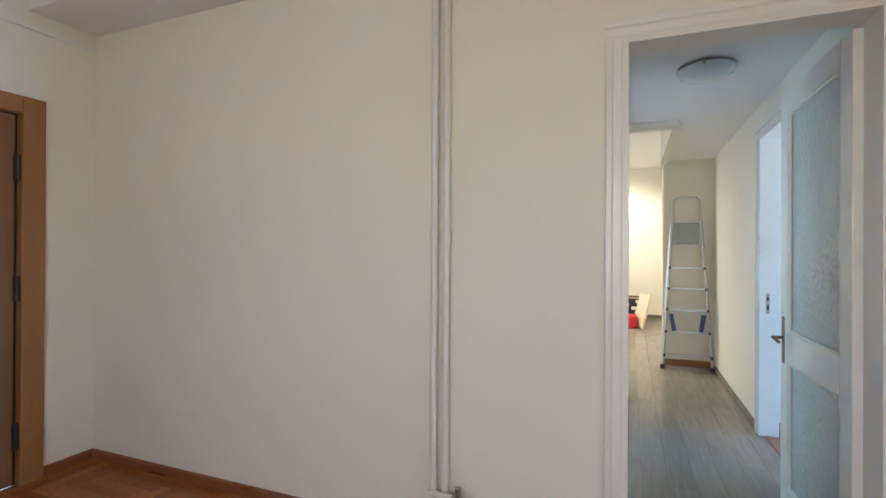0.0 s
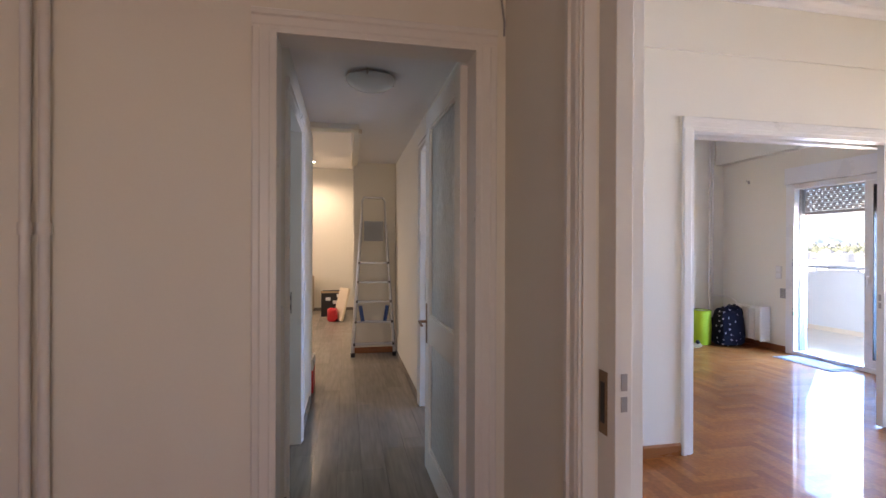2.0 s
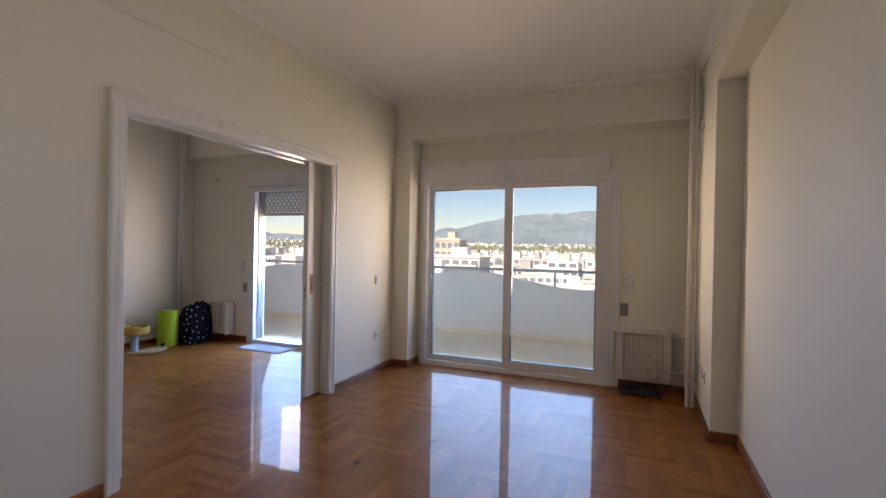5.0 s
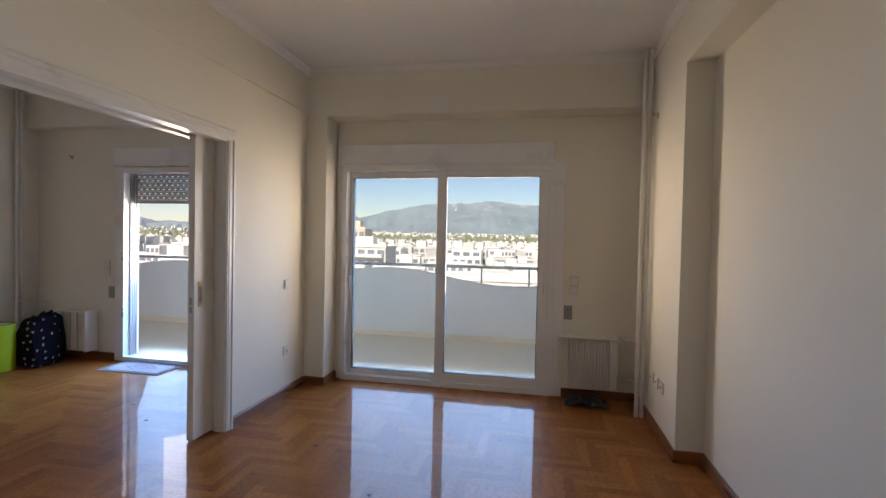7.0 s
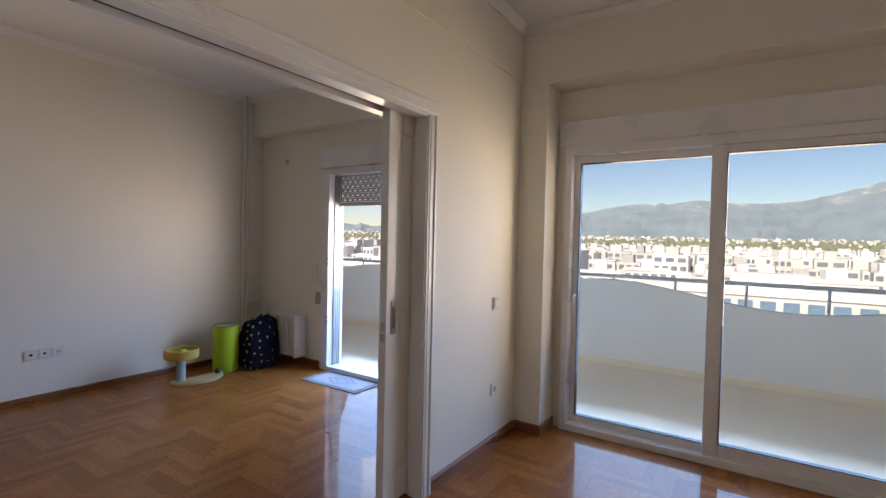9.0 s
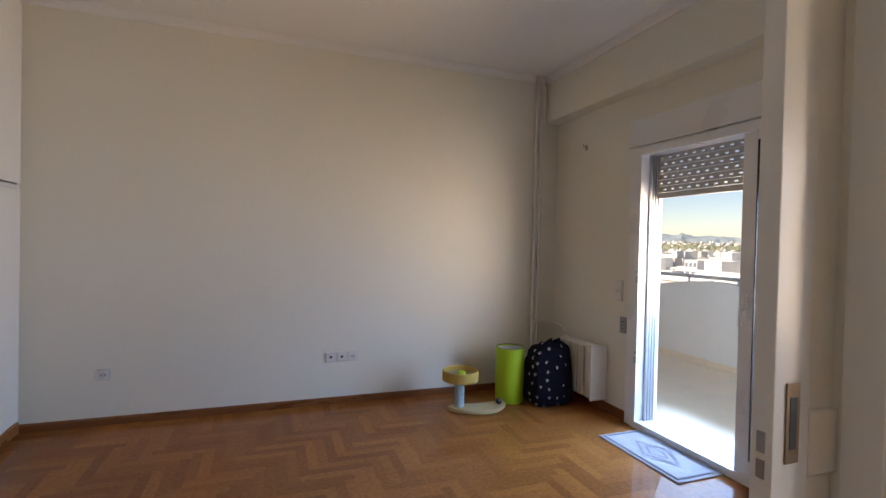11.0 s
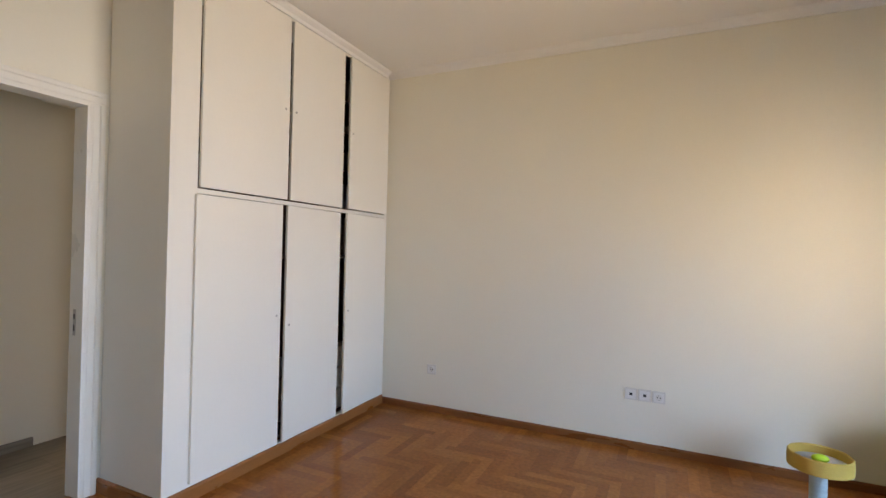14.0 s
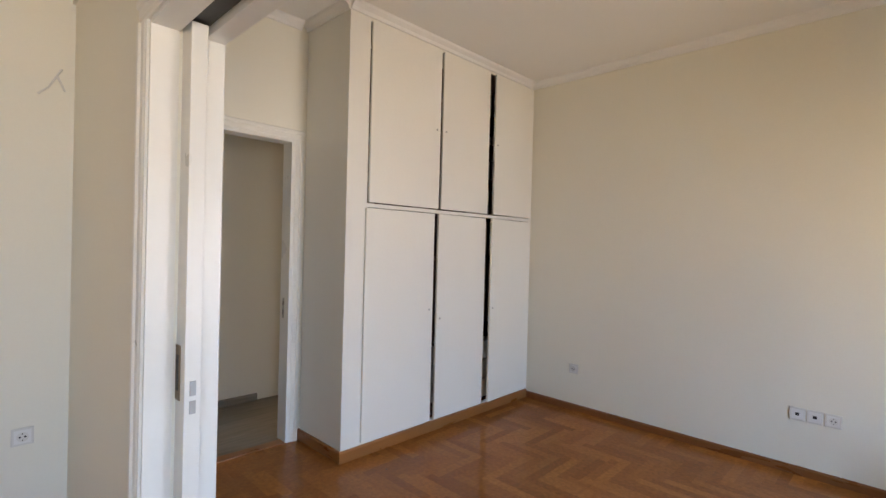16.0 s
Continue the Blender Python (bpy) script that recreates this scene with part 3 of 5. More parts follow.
def add_board(verts, faces, poly, top, depth):
    n, s = len(poly), len(verts)
    verts += [(p[0], p[1], top) for p in poly] + [(p[0], p[1], top - depth) for p in poly]
    faces.append(tuple(range(s, s + n)))
    faces += [(s + k, s + n + k, s + n + (k + 1) % n, s + (k + 1) % n) for k in range(n)]


def lay_parquet(parent, rooms, near):
    verts, faces, single = [], [], []
    for r in rooms:
        for X, Y, turned, cut, whole in herringbone(*r):
            if whole and near(X, Y) and len(single) < 300:
                single.append((X, Y, turned, cut))
            else:
                add_board(verts, faces, cut, 0.0, 0.012)
    me = bpy.data.meshes.new("boards")
    me.from_pydata(verts, [], faces)
    me.materials.append(PARQ_J)
    rest = new("boards", me)
    rest.parent = parent
    tagged(rest, kind="stuff")
    shared = {}
    for X, Y, turned, cut in single:
        if turned not in shared:
            v, f = [], []
            add_board(v, f, [(p[0] - X, p[1] - Y) for p in cut], 0.0, 0.012)
            m = bpy.data.meshes.new("board")
            m.from_pydata(v, [], f)
            m.materials.append(PARQ)
            shared[turned] = m
        ob = new("board", shared[turned])
        ob.location = (X, Y, 0)
        ob.parent = parent


parquet = tagged(thing("parquet_floor", "glossy varnished oak herringbone parquet of hall and rooms", "parquet"), kind="structure")
lay_parquet(parquet, [(-2.37, 1.705, -1.2, 2.70), (1.705, EX, 0.28, 3.565), (1.67, EX, 3.565, NY)], lambda X, Y: 2.6 < X < 4.6 and 2.2 < Y < 5.4)

laminate = tagged(thing("laminate_floor", "grey-brown laminate floor of corridor and kitchen", "laminate"), kind="structure")
verts, faces = [], []
rnd = random.Random(5)
row = -3.0
while row < 1.62:
    y = 2.70 - rnd.random() * 1.2
    while y < 10.9:
        cut = clip([(row + 0.0006, y + 0.0006), (row + 0.1394, y + 0.0006), (row + 0.1394, y + 1.1994), (row + 0.0006, y + 1.1994)], -3.0, 1.62, 2.70, 10.9)
        if len(cut) >= 3:
            add_board(verts, faces, cut, 0.0, 0.01)
        y += 1.2
    row += 0.14
me = bpy.data.meshes.new("laminate_boards")
me.from_pydata(verts, [], faces)
me.materials.append(LAMI)
ob = new("laminate_boards", me)
ob.parent = laminate
tagged(ob, kind="stuff")
solid("threshold_corridor", "wooden threshold strip under the corridor door", "threshold", slab((0.712, 2.68, -0.01), (1.473, 2.72, 0.006), 0.003), BASE2)
solid("threshold_second_room", "wooden threshold strip under the room's door", "threshold", slab((1.60, 3.942, -0.01), (1.68, 4.678, 0.006), 0.003), BASE2)


# ---- balcony doors ----
def sash(parent, name, x0, x1, y0, y1, z0, z1, w=0.075, handle=0, top=0.05, far=None):
    """A glazed aluminium sash in the plane x = const, with its pane."""
    fr = bmesh.new()
    f = w if far is None else far
    for lo, hi in (((x0, y0, z0), (x1, y0 + w, z1)), ((x0, y1 - f, z0), (x1, y1, z1)), ((x0, y0 + w, z0), (x1, y1 - f, z0 + w)), ((x0, y0 + w, z1 - top), (x1, y1 - f, z1))):
        box(fr, lo, hi, 0.004)
    s = part(name, fr, UPVC, parent)
    xm = (x0 + x1) / 2
    gk = bmesh.new()
    a, b, c, d = y0 + w, y1 - f, z0 + w, z1 - top
    for lo, hi in (((x0 + 0.001, a, c), (x1 + 0.002, a + 0.006, d)), ((x0 + 0.001, b - 0.006, c), (x1 + 0.002, b, d)), ((x0 + 0.001, a + 0.006, c), (x1 + 0.002, b - 0.006, c + 0.006)), ((x0 + 0.001, a + 0.006, d - 0.006), (x1 + 0.002, b - 0.006, d))):
        box(gk, lo, hi)
    part("gasket", gk, BLACK, s, "black rubber gasket")
    pane = part("pane", slab((xm - 0.003, a, c), (xm + 0.003, b, d)), GLASS, s)
    pane.visible_shadow = False
    if handle:
        hb = bmesh.new()
        hy = y0 + w / 2 if handle < 0 else y1 - w / 2
        box(hb, (x0 - 0.012, hy - 0.014, 0.93), (x0, hy + 0.014, 1.09), 0.005)
        box(hb, (x0 - 0.05, hy - 0.009, 0.99), (x0 - 0.012, hy + 0.009, 1.01), 0.004)
        box(hb, (x0 - 0.052, hy - 0.010, 0.90), (x0 - 0.036, hy + 0.010, 1.01), 0.005)
        part("handle", hb, UPVC, s, "white lever handle")
    return s


def frame_x(parent, x0, x1, y0, y1, z0, z1, w, name="frame"):
    fr = bmesh.new()
    for lo, hi in (((x0, y0, z0), (x1, y0 + w, z1)), ((x0, y1 - w, z0), (x1, y1, z1)), ((x0, y0 + w, z0), (x1, y1 - w, z0 + w)), ((x0, y0 + w, z1 - w), (x1, y1 - w, z1))):
        box(fr, lo, hi, 0.003)
    return part(name, fr, UPVC, parent)


w1 = tagged(thing("window_1", "white aluminium two-leaf sliding balcony door, closed", "balcony door"), kind="structure")
frame_x(w1, 6.325, 6.50, 1.19, 3.205, 0.0, 2.07, 0.05)
part("head_filler", slab((6.33, 1.19, 2.07), (6.50, 3.205, 2.10)), UPVC, w1)
part("trim", slab((6.335, 1.10, 0), (EX, 1.19, 2.10), 0.004), UPVC, w1)
sash(w1, "sash", 6.40, 6.44, 2.20, 3.155, 0.05, 2.02, 0.05, 1, far=0.04)
sash(w1, "sash", 6.345, 6.385, 1.24, 2.265, 0.05, 2.02, 0.085, -1)
rb = tagged(thing("roller_box_living", "white roller-shutter box over the balcony door", "shutter box"), kind="structure")
part("cover", slab((6.32, 1.20, 2.10), (EX, 3.25, 2.272), 0.006), UPVC, rb)
part("edge_strip", slab((6.312, 1.20, 2.088), (EX, 3.25, 2.10), 0.002), UPVC, rb)
solid("sill_living", "pale stone threshold under the balcony door", "threshold", slab((6.50, 1.17, -0.15), (6.64, 3.21, 0.01), 0.004), MARBLE)

w2 = tagged(thing("window_2", "white aluminium sliding balcony door, one leaf pushed open", "balcony door"), kind="structure")
frame_x(w2, 6.325, 6.50, 4.60, 5.73, 0.0, 2.07, 0.05)
part("head_filler", slab((6.33, 4.60, 2.07), (6.50, 5.73, 2.08)), UPVC, w2)
part("trim", slab((6.335, 4.53, 0), (EX, 4.60, 2.10), 0.004), UPVC, w2)
part("trim", slab((6.335, 5.73, 0), (EX, 5.80, 2.10), 0.004), UPVC, w2)
sash(w2, "sash", 6.345, 6.385, 4.615, 4.89, 0.05, 2.02, 0.085, 1)
gr = bmesh.new()
for x in (6.40, 6.425, 6.45, 6.475):
    box(gr, (x, 5.655, 0.05), (x + 0.008, 5.68, 2.02))
part("track", gr, ALU, w2, "grey metal side track")
hg = bmesh.new()
for z in (0.48, 1.08):
    box(hg, (6.318, 5.672, z), (6.332, 5.70, z + 0.05), 0.003)
    box(hg, (6.318, 5.672, z + 0.07), (6.332, 5.70, z + 0.09), 0.003)
part("catch", hg, ALU, w2, "metal catches")
rb2 = tagged(thing("roller_box_second", "white roller-shutter box over the balcony door", "shutter box"), kind="structure")
part("cover", slab((6.32, 4.53, 2.10), (EX, 5.81, 2.29), 0.006), UPVC, rb2)
part("edge_strip", slab((6.312, 4.53, 2.088), (EX, 5.81, 2.10), 0.002), UPVC, rb2)
solid("sill_second", "pale stone threshold under the balcony door", "threshold", slab((6.50, 4.60, -0.15), (6.64, 5.73, 0.01), 0.004), MARBLE)

# a roller shutter let down a little, with rows of light slots
shutter = thing("roller_shutter", "grey roller shutter let down a little with light slots", "shutter")
zt, sh = 2.02, 0.046
for k in range(6):
    bm = bmesh.new()
    z1, z0 = zt - k * sh, zt - (k + 1) * sh + 0.003
    zs0, zs1 = z0 + 0.014, z0 + 0.024
    box(bm, (6.452, 4.65, z0), (6.462, 5.65, zs0))
    box(bm, (6.452, 4.65, zs1), (6.462, 5.65, z1))
    off = 0.035 if k % 2 else 0.0
    yy = 4.69 + off
    last = 4.65
    while yy < 5.62:
        box(bm, (6.452, last, zs0), (6.462, yy, zs1))
        last = yy + 0.028
        yy += 0.07
    box(bm, (6.452, last, zs0), (6.462, 5.65, zs1))
    part("slat", bm, SHUT, shutter)
part("bottom_rail", slab((6.448, 4.65, zt - 6 * sh - 0.04), (6.466, 5.65, zt - 6 * sh), 0.004), SHUT, shutter)


# ---- balcony ----
solid("balcony_slab", "pale stone balcony floor", "balcony floor", slab((OUT, -6.0, -0.25), (8.78, 14.0, -0.03)), MARBLE)
# unseen slab over the rooms, added to keep the sun off the balcony
solid("facade_sun_block", "unseen white rendered wall added to shade the balcony", "facade", slab((EX, -0.2, 3.10), (OUT, NY + 0.2, 6.0)), PARAPET)
solid("facade_south", "white rendered facade of the block", "facade", slab((EX, -6.0, -3.0), (OUT, -0.2, 6.0)), PARAPET)
solid("facade_north", "white rendered facade of the block", "facade", slab((EX, NY + 0.2, -3.0), (OUT, 14.0, 6.0)), PARAPET)
solid("balcony_end_south", "white rendered balcony end wall", "wall", slab((OUT, -6.0, -0.03), (8.6, -5.85, 2.75)), PARAPET)
bm = bmesh.new()
ys = np.arange(-6.0, 14.01, 0.1)


def parapet_top(y):
    return 0.845 + 0.11 * math.cos(2 * math.pi * (y - 3.45) / 3.55)


front, n = [], len(ys)
for y in ys:
    x = 8.60
    t = parapet_top(float(y))
    front.append([bm.verts.new((x, y, -0.03)), bm.verts.new((x, y, t)), bm.verts.new((x + 0.12, y, t)), bm.verts.new((x + 0.12, y, -0.6))])
for a, b in zip(front, front[1:]):
    for k in range(3):
        bm.faces.new((a[k], a[k + 1], b[k + 1], b[k]))
    bm.faces.new((a[3], a[0], b[0], b[3]))
bmesh.ops.recalc_face_normals(bm, faces=bm.faces[:])
solid("parapet", "white rendered balcony parapet with a wavy top edge", "parapet", bm, PARAPET, smooth=True)
bm = bmesh.new()
box(bm, (8.585, -5.85, -0.03), (8.60, 14.0, 0.04), 0.003)
solid("balcony_skirting", "pale stone skirting at the foot of the parapet", "skirting", bm, MARBLE)
railing = thing("balcony_railing", "grey painted tube railing over the parapet", "railing")
part("handrail", rod(bmesh.new(), (8.66, -5.85, 1.0), (8.66, 14.0, 1.0), 0.021), RAIL, railing, smooth=True)
for y in np.arange(-5.2, 13.8, 0.66):
    y = float(y) + 0.03
    part("post", rod(bmesh.new(), (8.66, y, parapet_top(y) - 0.03), (8.66, y, 0.985), 0.014), RAIL, railing, smooth=True)


# ---- doors ----
def sliding_leaf(name, label, axis, edge, back, t0, t1, sign, drop=0.0):
    """A panelled sliding leaf whose closing edge is at edge; most of it is inside the wall."""
    th = thing(name, label, "sliding door")
    a, b = sorted((edge, back))
    def bx(bm, p, q, u, v, z0, z1, bev=0.003):
        return box(bm, (p, u, z0), (q, v, z1), bev) if axis == 0 else box(bm, (u, p, z0), (v, q, z1), bev)
    bm = bmesh.new()
    st = 0.11
    bx(bm, a, a + st, t0, t1, 0.012, DTOP + 0.006)
    bx(bm, b - st, b, t0, t1, 0.012, DTOP + 0.006)
    for z0, z1 in ((0.012, 0.17), (0.86, 1.0), (DTOP - 0.11, DTOP + 0.006)):
        bx(bm, a + st, b - st, t0, t1, z0, z1)
    part("stile_frame", bm, TRIM, th)
    for z0, z1 in ((0.17, 0.86), (1.0, DTOP - 0.11)):
        part("panel", bx(bmesh.new(), a + st, b - st, t0 + 0.012, t1 - 0.012, z0, z1, 0.0), TRIM, th)
    e = edge
    for tt, d in ((t0, -1), (t1, 1)):
        hp = bmesh.new()
        p, q = (e - sign * 0.075, e - sign * 0.035)
        bx(hp, min(p, q), max(p, q), tt + d * 0.0005, tt + d * 0.0035, 0.90 + drop, 1.07 + drop, 0.001)
        pull = part("recessed_pull", hp, BRASS, th, "recessed brass pull")
        # raised black slab on the plate paints the shade of a finger hollow
        rc = bmesh.new()
        bx(rc, min(p, q) + 0.01, max(p, q) - 0.01, tt + d * 0.003, tt + d * 0.0045, 0.93 + drop, 1.04 + drop, 0.0)
        part("hollow_shade", rc, BLACK, pull)
    lk = bmesh.new()
    tm = (t0 + t1) / 2
    for z0, z1 in ((0.92, 0.965), (0.865, 0.905)):
        bx(lk, e - 0.002, e + 0.002, tm - 0.009, tm + 0.009, z0, z1, 0.0)
    part("edge_latch", lk, STEEL, th, "metal latch plate in the edge")
    return th


sliding_leaf("sliding_door", "cream panelled sliding door, mostly inside the wall", 0, 4.745, 5.62, 3.557, 3.605, -1)
sliding_leaf("sliding_door", "cream panelled sliding door pushed into the wall", 0, 3.18, 2.25, 3.557, 3.605, 1)
sliding_leaf("sliding_door", "cream panelled sliding door pushed into the hall wall", 1, 1.965, 2.78, 1.648, 1.698, -1, -0.11)

# glazed corridor door, open against the corridor wall
gd = thing("glazed_door", "cream door with two patterned glass panes, standing open", "door", at=(1.484, 2.832, 0))
gd.rotation_euler = (0, 0, radians(91.3))
bm = bmesh.new()
DW, DT = 0.785, 0.042
for lo, hi in (((0, 0, 0.008), (0.10, DT, 2.075)), ((DW - 0.10, 0, 0.008), (DW, DT, 2.075)), ((0.10, 0, 0.008), (DW - 0.10, DT, 0.14)), ((0.10, 0, 0.755), (DW - 0.10, DT, 0.90)), ((0.10, 0, 1.97), (DW - 0.10, DT, 2.075))):
    box(bm, lo, hi, 0.004)
part("leaf_frame", bm, TRIM, gd)
for z0, z1 in ((0.14, 0.755), (0.90, 1.97)):
    part("glass_pane", slab((0.10, 0.018, z0), (DW - 0.10, 0.024, z1)), FROST, gd, "patterned frosted glass")
    bd = bmesh.new()
    for yy in ((0.006, 0.017), (0.025, 0.036)):
        for lo, hi in (((0.10, z0), (0.112, z1)), ((DW - 0.112, z0), (DW - 0.10, z1)), ((0.112, z0), (DW - 0.112, z0 + 0.012)), ((0.112, z1 - 0.012), (DW - 0.112, z1))):
            box(bd, (lo[0], yy[0], lo[1]), (hi[0], yy[1], hi[1]), 0.003)
    part("glazing_bead", bd, TRIM, gd)
for side, y0, y1 in ((1, DT, DT + 0.004), (-1, -0.004, 0)):
    bm = bmesh.new()
    box(bm, (DW - 0.066, y0, 0.74), (DW - 0.034, y1, 0.97), 0.0015)
    pl = part("handle_plate", bm, BRASS, gd, "darkened brass handle plate")
    y2 = DT if side > 0 else 0
    bm = bmesh.new()
    tube(bm, [(DW - 0.05, y2, 0.865), (DW - 0.05, y2 + side * 0.045, 0.865), (DW - 0.16, y2 + side * 0.05, 0.86)], 0.008)
    part("handle", bm, BRASS, pl, "darkened brass lever", smooth=True)

# entrance door
ed = thing("entrance_door", "brown veneered entrance door, closed, in a wooden frame", "door")
part("leaf", slab((-2.43, 1.38, 0.01), (-2.385, 2.295, 2.01), 0.003), DOORWOOD, ed)
bm = bmesh.new()
for lo, hi in (((-2.45, 2.312, 0), (-2.345, 2.422, 2.115)), ((-2.45, 1.26, 0), (-2.345, 1.368, 2.115)), ((-2.45, 1.368, 2.022), (-2.345, 2.312, 2.115))):
    box(bm, lo, hi, 0.006)
part("door_frame", bm, DOORFRAME, ed, "lighter varnished wooden frame")
# black slab behind the leaf stands in for shade in the gap
part("gap_shade_backing", slab((-2.44, 1.368, 0.0), (-2.40, 2.312, 2.022)), BLACK, ed)
for z in (0.20, 1.00, 1.66):
    bm = bmesh.new()
    rod(bm, (-2.372, 2.304, z), (-2.372, 2.304, z + 0.14), 0.012)
    box(bm, (-2.385, 2.288, z), (-2.376, 2.318, z + 0.14), 0.002)
    part("hinge", bm, BLACK, ed, "dark metal hinge", smooth=True)


# ---- radiators and pipes ----
def radiator(name, label, axis, a0, a1, f0, f1, z0, z1, sections):
    """A cast column radiator along x (axis 0) or y (axis 1), thick from f0 to f1; f0 is the room side."""
    th = thing(name, label, "radiator")
    step = (a1 - a0) / sections
    s = 1 if f1 > f0 else -1
    dep = abs(f1 - f0)
    for k in range(sections):
        c = a0 + (k + 0.5) * step
        bm = bmesh.new()
        def bx(p0, p1, u0, u1, q0, q1, bev):
            u0, u1 = f0 + s * u0, f0 + s * u1
            u0, u1 = min(u0, u1), max(u0, u1)
            if axis == 0:
                box(bm, (p0, u0, q0), (p1, u1, q1), bev)
            else:
                box(bm, (u0, p0, q0), (u1, p1, q1), bev)
        w = step * 0.5
        bx(c - w * 0.78, c + w * 0.78, 0, 0.022, z0 + 0.012, z1 - 0.012, 0.008)
        bx(c - w * 0.55, c + w * 0.55, 0.022, dep - 0.022, z0 + 0.02, z1 - 0.02, 0.004)
        bx(c - w * 0.78, c + w * 0.78, dep - 0.022, dep, z0 + 0.012, z1 - 0.012, 0.008)
        bx(c - w, c + w, dep * 0.25, dep * 0.75, z0, z0 + 0.05, 0.01)
        bx(c - w, c + w, dep * 0.25, dep * 0.75, z1 - 0.05, z1, 0.01)
        part("section", bm, RADI, th)
    return th


r1 = radiator("radiator", "cream convector radiator with narrow upright fins on the wall", 1, 0.715, 1.045, 6.195, 6.34, 0.115, 0.555, 13)
part("cover_strip", slab((6.185, 0.64, 0.557), (6.345, 1.15, 0.570), 0.003), RADI, r1)
part("end_panel", slab((6.215, 1.05, 0.13), (6.33, 1.125, 0.556), 0.004), RADI, r1)
part("end_panel", slab((6.19, 1.128, 0.12), (6.34, 1.142, 0.556), 0.003), RADI, r1)
part("end_panel", slab((6.215, 0.645, 0.13), (6.33, 0.711, 0.556), 0.004), RADI, r1)
part("bracket", slab((6.30, 0.85, 0.10), (EX, 0.88, 0.16)), RADI, r1)
pp1 = thing("heating_pipes", "pair of cream painted heating pipes in the corner", "pipes")
for dy in (0.0, 0.039):
    part("riser", rod(bmesh.new(), (5.99, 0.492 + dy, 0), (5.99, 0.492 + dy, 2.92), 0.017), PIPE, pp1, smooth=True)
for z in (0.53, 0.20):
    bm = bmesh.new()
    tube(bm, [(5.99, 0.515, z + 0.05), (6.15, 0.535, z + 0.05), (6.27, 0.56, z + 0.02), (6.27, 0.66, z)], 0.011)
    part("branch", bm, PIPE, pp1, smooth=True)
    bm = bmesh.new()
    rod(bm, (6.27, 0.60, z), (6.27, 0.64, z), 0.019)
    rod(bm, (6.27, 0.62, z), (6.27, 0.62, z + 0.045), 0.015)
    part("valve", bm, PLASTIC, pp1, "white radiator valve", smooth=True)

r2 = radiator("radiator", "cream cast column radiator in the corner of the room", 1, 6.04, 6.50, 6.20, 6.345, 0.10, 0.535, 5)
part("bracket", slab((6.30, 6.2, 0.08), (EX, 6.23, 0.14)), RADI, r2)
part("end_panel", slab((6.19, 6.022, 0.10), (6.345, 6.037, 0.54), 0.004), RADI, r2)
pp2 = thing("heating_pipes", "pair of cream painted heating pipes in the corner", "pipes")
for dx in (0.0, 0.05):
    part("riser", rod(bmesh.new(), (6.095 + dx, 6.785, 0), (6.095 + dx, 6.785, H), 0.015), PIPE, pp2, smooth=True)
bm = bmesh.new()
tube(bm, [(6.095, 6.76, 0.635), (6.285, 6.74, 0.615), (6.285, 6.60, 0.605), (6.285, 6.53, 0.57), (6.285, 6.49, 0.50)], 0.010)
part("branch", bm, PIPE, pp2, smooth=True)

r3 = radiator("radiator", "cream cast column radiator under the heating pipes", 0, 0.13, 0.58, 2.55, 2.66, -0.0 + 0.02, 0.235, 9)
part("bracket", slab((0.3, 2.64, 0.08), (0.33, 2.70, 0.12)), RADI, r3)
pp3 = thing("heating_pipes", "pair of cream painted heating pipes on the wall", "pipes")
for dx in (0.0, 0.055):
    part("riser", rod(bmesh.new(), (-0.075 + dx, 2.665, 0), (-0.075 + dx, 2.665, HH), 0.016), PIPE, pp3, smooth=True)
    part("coupling", rod(bmesh.new(), (-0.075 + dx, 2.665, 1.33), (-0.075 + dx, 2.665, 1.37), 0.021), PIPE, pp3, smooth=True)
bm = bmesh.new()
tube(bm, [(-0.09, 2.64, 0.25), (0.05, 2.625, 0.25)], 0.011)
part("branch", bm, PIPE, pp3, smooth=True)
bm = bmesh.new()
rod(bm, (0.03, 2.625, 0.25), (0.09, 2.62, 0.245), 0.017)
rod(bm, (0.055, 2.623, 0.25), (0.055, 2.623, 0.30), 0.014)
part("valve", bm, STEEL, pp3, "metal radiator valve", smooth=True)


# ---- closet ----
closet = thing("built_in_closet", "white painted floor-to-ceiling closet, doors slightly ajar", "closet")
CF, CB = 2.19, 1.68
for nm, lo, hi in (("side_panel", (CB, 4.785, 0), (CF, 4.80, H)), ("front_stile", (CF - 0.03, 4.80, 0), (CF, 4.945, H)), ("bottom_rail", (CF - 0.03, 4.945, 0), (CF, NY, 0.085)),
                   ("top_rail", (CF - 0.03, 4.945, 2.845), (CF, NY, H)), ("middle_rail", (CF - 0.03, 4.945, 1.635), (CF, NY, 1.66)),
                   ("end_stile", (CF - 0.03, 6.79, 0.085), (CF, NY, 1.635)), ("end_stile", (CF - 0.03, 6.79, 1.66), (CF, NY, 2.845))):
    part(nm, slab(lo, hi), CLOSET, closet)
part("back_panel", slab((1.675, 4.80, 0.0), (1.685, NY, H)), CLOSETIN, closet, "dark unpainted back panel")
for z in (0.085, 0.62, 1.28, 1.64, 1.95, 2.25, 2.5):
    part("shelf", slab((1.685, 4.80, z), (CF - 0.06, NY, z + 0.02)), CLOSETIN, closet)
for y in (5.59, 6.19):
    part("partition", slab((1.685, y - 0.2, 0), (CF - 0.06, y - 0.18, H)), CLOSETIN, closet)
for k in range(3):
    part("drawer", slab((1.72, 5.80, 0.11 + k * 0.165), (CF - 0.04, 6.70, 0.26 + k * 0.165), 0.004), CLOSET, closet, "pale inner drawer")


